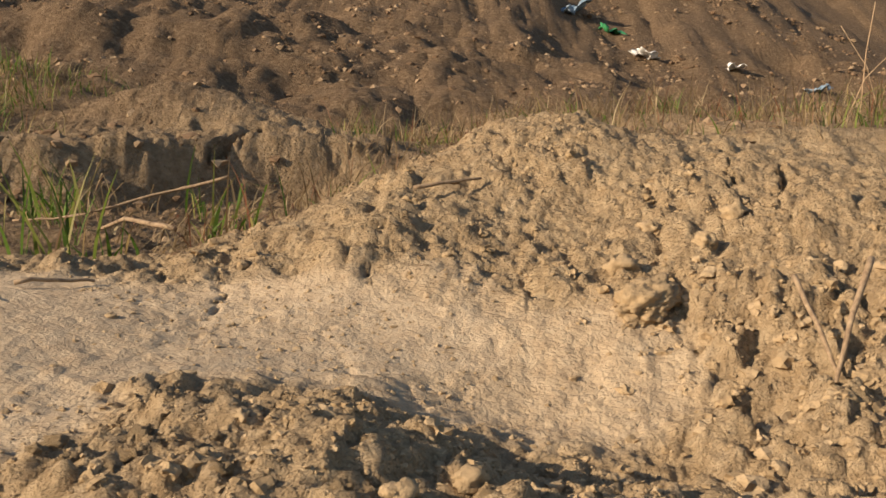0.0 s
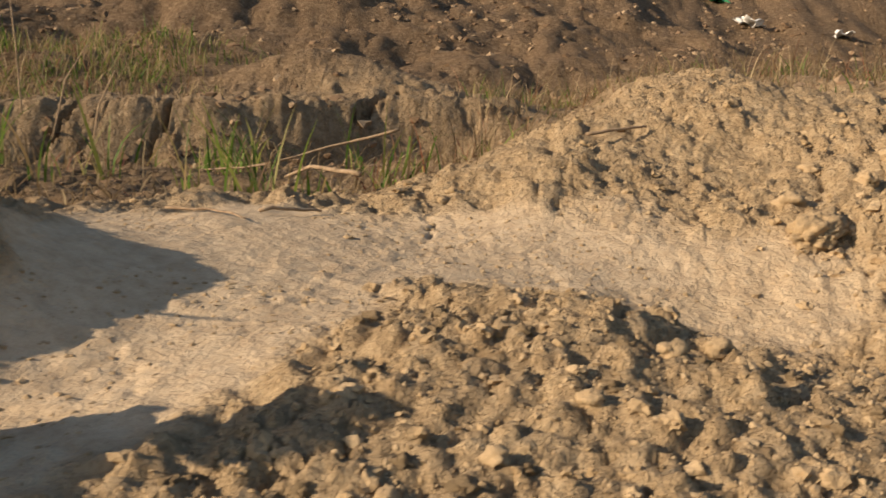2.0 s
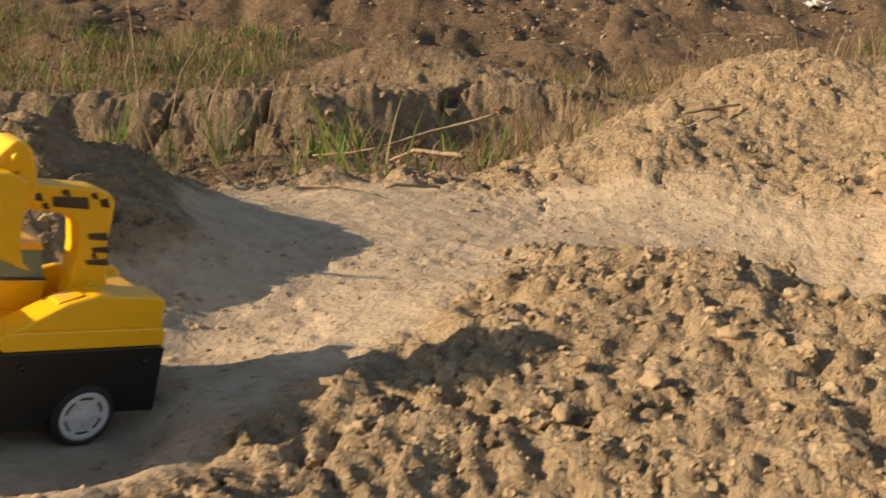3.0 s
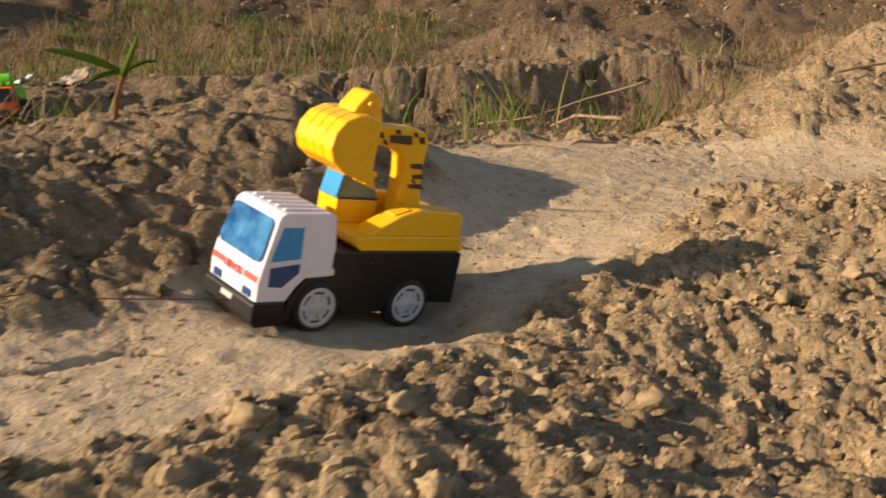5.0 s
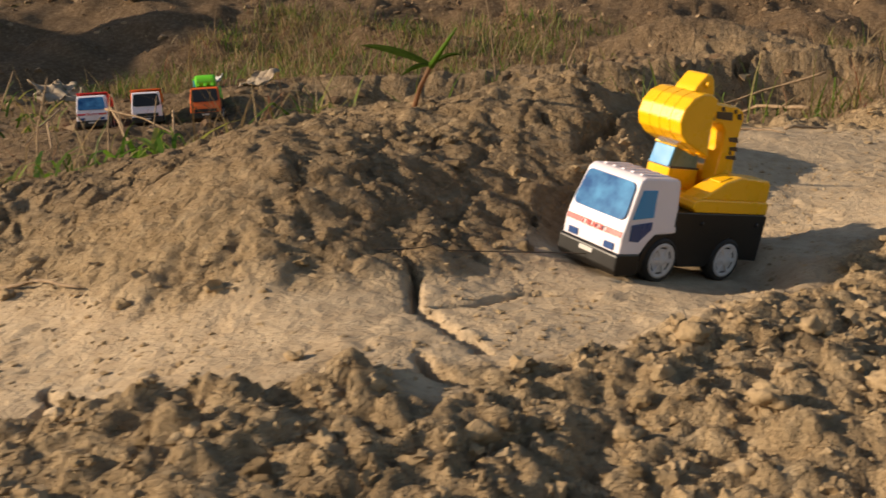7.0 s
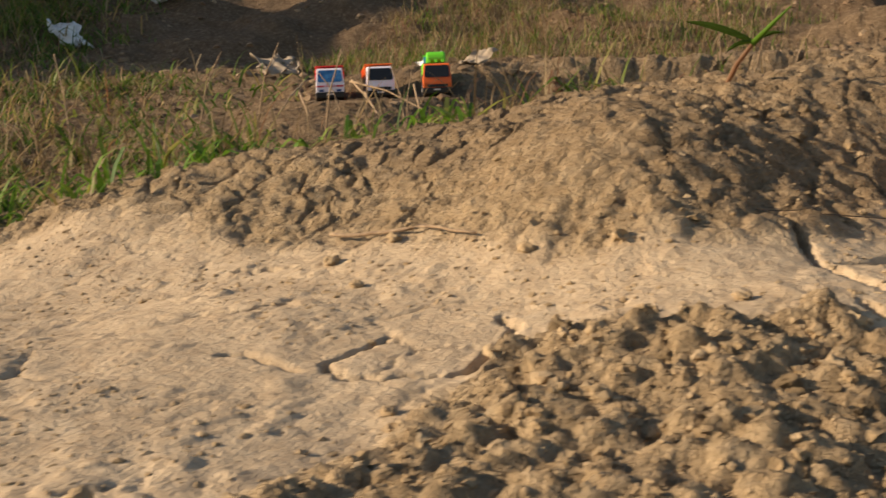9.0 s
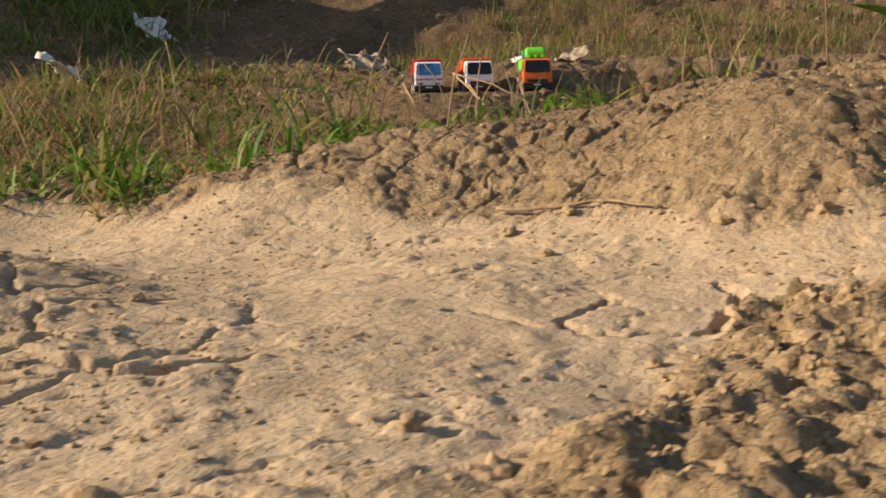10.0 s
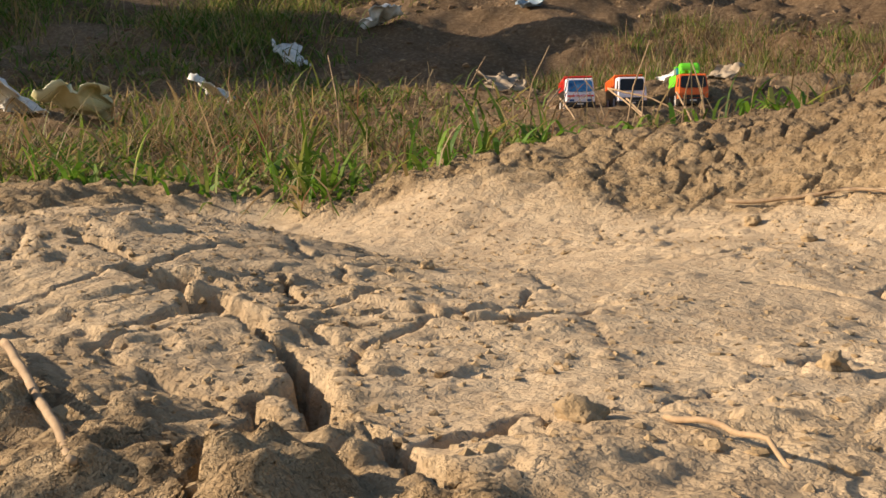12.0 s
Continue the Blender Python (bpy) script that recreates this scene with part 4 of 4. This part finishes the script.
def small_clods(count):
    """Clods that lie singly on the heaps along the track."""
    shapes = []
    for k in range(12):
        b = bmesh.new()
        bmesh.ops.create_icosphere(b, subdivisions=3, radius=1.0)
        for v in b.verts:
            p = v.co.copy()
            d = 1 + 0.6 * noise.noise(p * 1.3 + Vector((k * 4.3, 9, 0))) + 0.5 * noise.noise(p * 3.0 + Vector((0, k * 2.1, 5))) - 0.45 * abs(noise.noise(p * 5.0 + Vector((k, 0, 2))))
            v.co = Vector((p.x * d, p.y * d * 0.85, p.z * d * 0.7))
        me = bpy.data.meshes.new("clod")
        for face in b.faces:
            face.smooth = True
        b.to_mesh(me)
        b.free()
        me.materials.append(CLOD)
        shapes.append(me)
    x, y = rng.uniform(-1.0, 0.12, 4000), rng.uniform(-0.28, 0.72, 4000)
    keep = rng.random(4000) < on_heaps(x, y)
    for k, (px, py) in enumerate(zip(x[keep][:count], y[keep][:count])):
        r = 0.0055 + 0.0050 * rng.random() ** 2
        ob = new("clod", shapes[k % 12])
        ob.matrix_world = pose(px, py, ground_z(px, py) - r * 0.15, 0, 0, k * 57) @ Matrix.Diagonal((r, r, r, 1))
        tagged(ob, "small dry clay clod lying on a crumbled heap", "clod", "clods on the heaps")


small_clods(220)


def clay_slab():
    """A broken wedge of clay, rough on top, leaning on the slope."""
    b = bmesh.new()
    bmesh.ops.create_icosphere(b, subdivisions=5, radius=1.0)
    for v in b.verts:
        p = v.co.copy()
        d = 1 + 0.35 * noise.noise(p * 1.1 + Vector((3, 1, 7))) + 0.22 * noise.noise(p * 3.2) - 0.25 * abs(noise.noise(p * 6.0 + Vector((0, 4, 0)))) + 0.10 * noise.noise(p * 13.0)
        v.co = Vector((p.x * d * 0.046, p.y * d * 0.030, max(-0.010, p.z * d * 0.020) + 0.004 * p.x))
    for face in b.faces:
        face.smooth = True
    ob = part("clay_slab", b, CLOD)
    ob.matrix_world = pose(0.225, 1.030, ground_z(0.225, 1.030) + 0.004, 14, -10, 40)
    tagged(ob, "thick broken slab of dry clay lying on the slope", "clay slab")


clay_slab()


# ---- grass ----
def blades(name, spots, lo, hi, width, lean, material, label):
    """Curved tapering blades standing on the ground at the spots."""
    n, steps = len(spots), 5
    x, y = spots[:, 0], spots[:, 1]
    z = height(x, y) - 0.004
    length = lo + (hi - lo) * rng.random(n) ** 1.6
    way = rng.uniform(0, 2 * np.pi, n)
    bend = lean * (0.25 + rng.random(n) ** 1.3)
    tilt = 0.55 * lean * rng.random(n) ** 1.5
    wide = width * (0.5 + rng.random(n))
    side = way + np.pi / 2 + rng.normal(0, 0.5, n)
    kink = rng.random(n) < 0.25
    out = np.zeros((n, steps * 2, 3))
    h, o = np.zeros(n), np.zeros(n)
    for i in range(steps):
        t = i / (steps - 1)
        w = wide * (1 - 0.93 * t ** 1.5) * (0.6 + 0.4 * min(1, 4 * t))
        for j, sgn in enumerate((-0.5, 0.5)):
            out[:, i * 2 + j] = np.stack([x + o * np.cos(way) + sgn * w * np.cos(side), y + o * np.sin(way) + sgn * w * np.sin(side), z + h], 1)
        ang = np.clip(tilt + bend * (0.15 + 1.2 * t) + np.where(kink & (t > 0.4), 1.0, 0.0), 0, 2.2)
        h, o = h + np.cos(ang) * length / (steps - 1), o + np.sin(ang) * length / (steps - 1)
    quad = np.array([[i * 2, i * 2 + 1, i * 2 + 3, i * 2 + 2] for i in range(steps - 1)])
    ob = joined(name, list(out), [quad] * n, material, False)
    return tagged(ob, label, "grass", kind="stuff")


def tufts(count, per, spread_by, x0, x1, y0, y1, want):
    cx, cy = rng.uniform(x0, x1, count * 5), rng.uniform(y0, y1, count * 5)
    keep = rng.random(count * 5) < want(cx, cy)
    cx, cy = cx[keep][:count], cy[keep][:count]
    m = rng.integers(max(1, per // 2), per * 2, len(cx))
    cx, cy = np.repeat(cx, m), np.repeat(cy, m)
    return np.stack([cx + rng.normal(0, spread_by, len(cx)), cy + rng.normal(0, spread_by, len(cx))], 1)


def rim_side(x, y):
    """Distance beyond the far rim of the track."""
    return y - np.interp(x, [-3.2, -2.4, -1.95, -1.8, -1.68, -1.6, -1.5, -1.3, -1.1, -0.95], [-0.35, -0.12, -0.04, 0.02, 0.10, 0.24, 0.34, 0.48, 0.62, 0.85])


def meadow_rim(x, y):
    return smooth(rim_side(x, y), 0.0, 0.03) * (1 - smooth(rim_side(x, y), 0.10, 0.25)) * (0.2 + 0.8 * smooth(vnoise(x * 6, y * 6, 305), 0.4, 0.6))


def meadow(x, y):
    """The weedy hollow beyond the track's far rim."""
    back = np.interp(x, [-3.2, -2.4, -2.2, -1.6, -1.2], [1.5, 1.45, 0.80, 0.80, 1.2])
    return smooth(rim_side(x, y), 0.0, 0.10) * (1 - smooth(y - back, 0.0, 0.15)) * (1 - smooth(x, -1.2, -0.9)) * (0.06 + 0.94 * smooth(fbm(x * 5, y * 5, 3, 300), -0.08, 0.14))


def weeds(x, y):
    """Rank growth between the meadow and the slope."""
    return smooth(-x, 2.1, 2.6) * (1 - smooth(-x, 4.4, 5.0)) * smooth(y + 0.2 * x, -0.5, -0.2) * (1 - smooth(y, 1.5, 1.85)) * (0.25 + 0.75 * smooth(vnoise(x * 3, y * 3, 345), 0.35, 0.6))


def ditch(x, y):
    top = np.interp(x, [-1.4, -1.08, -0.53, -0.05], [1.85, 1.98, 2.35, 2.5])
    return smooth(y, 1.22, 1.40) * (1 - smooth(y - top, -0.05, 0.0)) * (1 - smooth(x, -0.25, -0.10)) * (0.3 + 0.7 * smooth(vnoise(x * 5, y * 5, 310), 0.35, 0.6))


def terrace(x, y):
    return smooth(terrace_side(x, y), 0.10, 0.35) * np.maximum(smooth(vnoise(x * 2.2, y * 2.2, 320), 0.42, 0.62), 0.9 * smooth(-x, 0.95, 1.35)) * (1 - smooth(y + 0.25 * x, 2.7, 3.1))


def strawland(x, y):
    return np.maximum(smooth(x, 0.0, 0.2) * smooth(y, 1.75, 2.0), smooth(y - 0.15 * x, 2.15, 2.35)) * (1 - smooth(y, 3.0, 3.5)) * (0.25 + 0.75 * smooth(vnoise(x * 3, y * 3, 330), 0.4, 0.6))


def hillfoot(x, y):
    return smooth(-x - 0.3 * y, 2.6, 3.2) * smooth(vnoise(x * 2, y * 2, 340), 0.25, 0.5) * (0.15 + 0.85 * smooth(-x - 0.75 * y, 1.6, 2.2)) * smooth(y, 1.1, 1.6)


blades("grass", tufts(560, 7, 0.028, -3.2, -0.9, -0.6, 1.6, meadow), 0.02, 0.13, 0.0062, 3.0, GRASS, "uneven green and drying grass beside the track")
blades("grass", tufts(70, 6, 0.016, -3.2, -0.9, -0.6, 1.6, meadow), 0.06, 0.18, 0.0075, 2.0, GRASS, "tall green grass tufts beside the track")
blades("dry_grass", tufts(560, 6, 0.05, -3.2, -0.9, -0.6, 1.6, meadow), 0.03, 0.20, 0.0026, 2.8, STRAW, "tangled dry straw-coloured stalks among the grass")
blades("grass", tufts(75, 6, 0.018, -2.6, -1.3, -0.2, 0.75, meadow_rim), 0.04, 0.13, 0.0085, 2.4, GREENS, "broad fresh green grass leaves at the edge of the packed clay")
blades("dry_grass", tufts(110, 4, 0.04, -3.0, -1.2, -0.2, 1.2, meadow), 0.10, 0.24, 0.0026, 1.5, STRAW, "tall dry stalks rising from the grass")
blades("grass", tufts(34, 6, 0.015, -1.4, -0.1, 1.2, 2.45, ditch), 0.05, 0.20, 0.0060, 0.8, GRASS, "tall green grass blades in the ditch")
blades("dry_grass", tufts(110, 5, 0.04, -1.4, -0.1, 1.2, 2.45, ditch), 0.04, 0.18, 0.0030, 1.7, STRAW, "dry bent straw in the ditch")
blades("grass", tufts(560, 6, 0.03, -2.6, 0.1, 1.9, 3.4, terrace), 0.03, 0.11, 0.0038, 1.1, GRASS, "short weedy grass on the terrace")
blades("dry_grass", tufts(900, 6, 0.04, -2.6, 0.1, 1.9, 3.4, terrace), 0.03, 0.13, 0.0026, 1.4, STRAW, "dry stalks on the terrace")
blades("dry_grass", tufts(620, 7, 0.035, -0.3, 2.4, 1.75, 3.5, strawland), 0.04, 0.17, 0.0026, 1.3, STRAW, "straw-coloured grass behind the clay mound")
blades("grass", tufts(260, 5, 0.03, -0.3, 2.4, 1.75, 3.5, strawland), 0.03, 0.12, 0.0036, 1.3, GRASS, "green grass behind the clay mound")
blades("grass", tufts(1900, 8, 0.05, -6.0, -2.4, 0.4, 4.0, hillfoot), 0.03, 0.16, 0.0070, 2.0, GRASS, "rank green grass at the foot of the slope")
blades("dry_grass", tufts(700, 6, 0.08, -6.0, -2.4, 0.4, 4.0, hillfoot), 0.04, 0.18, 0.0040, 1.9, STRAW, "dry bent stalks on the foot of the slope")


blades("grass", tufts(520, 8, 0.04, -5.0, -2.1, -0.2, 1.9, weeds), 0.03, 0.15, 0.0080, 2.8, GRASS, "rank tangled green grass between the clay and the slope")
blades("dry_grass", tufts(330, 6, 0.06, -5.0, -2.1, -0.2, 1.9, weeds), 0.04, 0.20, 0.0036, 2.6, STRAW, "tangled dry stalks among the rank grass")
blades("leaf_litter", tufts(420, 5, 0.06, -3.2, -0.9, -0.6, 1.6, meadow), 0.012, 0.040, 0.0070, 3.4, STRAW, "fallen dry leaves and straw bits among the grass")
blades("leaf_litter", tufts(160, 5, 0.06, -1.4, -0.1, 1.2, 2.45, ditch), 0.012, 0.045, 0.0060, 3.4, STRAW, "fallen dry leaves and straw bits in the ditch")


# ---- twigs, stalks and litter ----
def twig(points, radius, label, name="twig", lift=0.0, material=None):
    """A rod through (x, y, height over the ground)."""
    pts = []
    for (ax, ay, ah), (bx, by, bh) in zip(points, points[1:]):
        for i in range(5):
            t = i / 5
            x, y = ax + (bx - ax) * t, ay + (by - ay) * t
            pts.append((x, y, float(broad(np.array([x]), np.array([y]))[0]) + ah + (bh - ah) * t + lift + 0.003 * noise.noise(Vector((x * 40, y * 40, 0)))))
    x, y, h = points[-1]
    pts.append((x, y, float(broad(np.array([x]), np.array([y]))[0]) + h + lift))
    return tagged(part(name, tube(pts, radius), material or TWIG), label, name.replace("_", " "))


twig([(-0.040, 1.285, 0.012), (0.000, 1.300, 0.016), (0.052, 1.330, 0.014)], 0.0030, "thin brown twig lying on the clay mound")
twig([(-1.262, 0.062, 0.006), (-1.20, 0.056, 0.009), (-1.141, 0.047, 0.010), (-1.06, 0.012, 0.006)], 0.0026, "crooked dark twig lying on the packed clay")
twig([(-0.450, 0.985, 0.006), (-0.415, 1.010, 0.008), (-0.385, 1.040, 0.006)], 0.0028, "short grey-brown twig lying on the track")
twig([(-0.560, 0.965, 0.005), (-0.500, 0.960, 0.007), (-0.450, 0.925, 0.005)], 0.0020, "thin dry twig lying on the track")
twig([(-1.333, -0.754, 0.006), (-1.264, -0.790, 0.010), (-1.199, -0.826, 0.012), (-1.151, -0.853, 0.012)], 0.0022, "flat dry straw leaning on the cracked clay", "straw", 0.0, PALE)
twig([(-1.049, -0.687, 0.005), (-1.024, -0.701, 0.008), (-1.005, -0.718, 0.009), (-0.995, -0.732, 0.007)], 0.0013, "dry straw lying on the track", "straw", 0.0, PALE)
twig([(0.352, 0.940, 0.060), (0.358, 0.890, 0.040), (0.366, 0.855, 0.010)], 0.0032, "brown dry stalk standing in the clay pit", "stalk")
twig([(0.425, 0.930, 0.070), (0.390, 0.885, 0.045), (0.360, 0.845, 0.008)], 0.0036, "brown dry stalk leaning in the clay pit", "stalk")
twig([(-0.36, 1.62, 0.10), (-0.46, 1.62, 0.085), (-0.60, 1.58, 0.05), (-0.72, 1.60, 0.03)], 0.0032, "long bent straw over the ditch", "straw")
twig([(-0.40, 1.42, 0.03), (-0.50, 1.50, 0.05), (-0.56, 1.56, 0.03)], 0.0045, "broken pale stalk in the ditch", "stalk")
for k, (x, y, h, dx, dy) in enumerate(((-1.04, 1.66, 0.22, 0.07, 0.02), (0.98, 2.35, 0.34, 0.03, 0.0), (1.05, 2.38, 0.28, -0.10, 0.02), (0.92, 2.30, 0.22, 0.14, 0.03), (1.12, 2.36, 0.26, 0.02, 0.05), (-1.62, 0.62, 0.21, 0.05, 0.0), (-1.50, 0.72, 0.17, -0.04, 0.02), (-2.00, 0.95, 0.22, 0.06, 0.02), (-2.20, 1.00, 0.2, 0.08, 0.0), (-1.72, 0.95, 0.16, 0.0, 0.03), (-1.66, 1.02, 0.15, 0.02, 0.0), (-2.35, 0.75, 0.24, -0.05, 0.02), (-1.85, 1.08, 0.12, -0.06, 0.0), (-0.95, 1.62, 0.20, 0.05, 0.02), (-1.12, 1.70, 0.24, -0.02, 0.02))):
    twig([(x, y, -0.01), (x + dx * 0.4, y + dy * 0.4, h * 0.5), (x + dx, y + dy, h * 0.85)], 0.0019, "upright dry stalk standing in the grass", "stalk", 0.0, PALE if k % 2 else TWIG)


def reed(x, y):
    """A bent reed: a stem with a sheath towards its tip and two leaves from its node."""
    root = thing("reed", pose(x, y, ground_z(x, y)), "green and yellow reed with a broad bent leaf on the bank", "reed")
    part("stem", tube([(0, 0, -0.012), (0.022, -0.022, 0.022), (0.046, -0.042, 0.048)], 0.0034, 7, 0.8), STRAW, root, "dry brown stem")
    part("tip", tube([(0.044, -0.040, 0.046), (0.062, -0.056, 0.060), (0.080, -0.072, 0.074), (0.094, -0.086, 0.084)], 0.0042, 7, 0.25), GREENS, root, "yellow-green rolled tip")
    node = Vector((0.045, -0.041, 0.047))
    for way, wide in ((Vector((-0.082, -0.022, 0.030)), 0.0045), (Vector((0.036, 0.012, 0.010)), 0.0026), (Vector((-0.030, -0.030, -0.012)), 0.0030)):
        b = bmesh.new()
        across = way.cross(Vector((0.3, -0.95, 0.1))).normalized()
        rows = []
        for i in range(9):
            t = i / 8
            w = wide * math.sin(math.pi * min(1.0, 0.12 + 0.88 * t)) ** 0.7
            p = node + way * t + Vector((0, 0, 0.020 * t * (1 - t)))
            rows.append([b.verts.new(p - across * w), b.verts.new(p + Vector((0.0006, -0.0012, 0))), b.verts.new(p + across * w)])
        for p, q in zip(rows, rows[1:]):
            b.faces.new((p[0], p[1], q[1], q[0]))
            b.faces.new((p[1], p[2], q[2], q[1]))
        bmesh.ops.solidify(b, geom=b.faces[:], thickness=0.0004)
        part("leaf", b, GRASS, root)


reed(-0.90, 0.476)
for k, (ax, ay, bx, by, h) in enumerate(((-1.93, 1.26, -1.73, 1.05, 0.020), (-1.90, 1.20, -1.68, 1.17, 0.030), (-1.84, 1.16, -1.70, 1.00, 0.016), (-1.98, 1.10, -1.86, 0.96, 0.024), (-1.75, 1.24, -1.64, 1.06, 0.018), (-2.04, 1.22, -2.00, 1.02, 0.030))):
    twig([(ax, ay, h + 0.030), ((ax + bx) / 2, (ay + by) / 2, h + 0.012), (bx, by, 0.006)], 0.0026, "broken pale straw lying in front of the toy trucks", "straw", 0.0, PALE)


def litter(name, x, y, size, material, label, k, upright=0.6):
    """A crumpled sheet with thickness lying or leaning on the ground."""
    b = bmesh.new()
    bmesh.ops.create_grid(b, x_segments=12, y_segments=12, size=0.5)
    for v in b.verts:
        p = v.co.copy()
        q = Vector((p.x * 3 + k * 3.7, p.y * 3, k))
        n3 = noise.noise_vector(q)
        v.co = (p + Vector(n3) * 0.28 + Vector(noise.noise_vector(q * 2.7)) * 0.10) * size
        v.co.z += size * upright * (p.y + 0.5)
    solid = bmesh.ops.solidify(b, geom=b.faces[:], thickness=size * 0.012)
    for f in b.faces:
        f.smooth = True
    ob = part(name, b, material)
    low = min(v.co.z for v in ob.data.vertices)
    ob.matrix_world = pose(x, y, ground_z(x, y) - low - size * 0.10, 0, 0, 30 + k * 47)
    return tagged(ob, label, "litter", "litter on the slope")


litter("plastic_bag", -3.62, 2.02, 0.11, BAG, "crumpled white plastic bag lying on the dark slope", 1, 0.9)
litter("plastic_bag", -3.24, 1.23, 0.12, BAG, "torn dirty white plastic bag in the grass", 2, 0.6)
litter("plastic_bag", -3.55, 0.72, 0.19, BAG, "greyish white plastic bag in the grass", 3, 0.7)
litter("plastic_bag", -3.30, 0.78, 0.17, BAGY, "yellowed plastic bag in the grass", 4, 0.45)
litter("plastic_bag", -3.73, 2.76, 0.15, BAG, "crumpled white plastic sheet on the slope", 5, 0.6)
litter("plastic_scrap", -1.95, 1.74, 0.06, BAG, "torn whitish plastic scrap behind the toy trucks", 6, 0.5)
litter("plastic_scrap", -1.80, 1.74, 0.08, CLOTH, "dirty brownish sheet behind the toy trucks", 7, 0.4)
litter("plastic_scrap", -2.56, 1.86, 0.14, CLOTH, "dirty cloth scrap in the grass", 8, 0.4)
litter("plastic_scrap", 1.02, 6.3, 0.14, SCRAPG, "green plastic scrap on the slope", 9, 0.5)
litter("plastic_scrap", 1.14, 5.86, 0.12, BAG, "white plastic scrap on the slope", 10, 0.4)
litter("plastic_scrap", 1.65, 5.82, 0.10, BAG, "pale torn plastic on the slope", 11, 0.2)
litter("plastic_scrap", 1.95, 5.3, 0.10, SCRAPB, "bluish grey plastic scrap on the slope", 12, 0.2)
litter("plastic_scrap", 0.79, 6.5, 0.18, SCRAPB, "bluish plastic scrap on the slope", 13, 0.3)
litter("plastic_scrap", 0.35, 6.4, 0.16, BAG, "white plastic scrap on the upper slope", 14, 0.3)
litter("plastic_scrap", -3.19, 3.22, 0.12, SCRAPB, "dark blue plastic sheet on the slope", 15, 0.2)


def pull_string():
    head = truck_pose @ Vector((0.124 * S, 0, 0.020 * S))
    pts = [head]
    for i in range(1, 19):
        t = i / 18
        x, y = head.x + (-0.80 - head.x) * t, head.y + (0.085 - head.y) * t
        pts.append(Vector((x, y, max(head.z * (1 - t) + t * (ground_z(-0.80, 0.085) + 0.002), ground_z(x, y) + 0.0015))))
    tagged(part("pull_string", tube(pts, 0.0006, 5, 1.0), STRIPE), "thin dark string running over the track", "string")


pull_string()
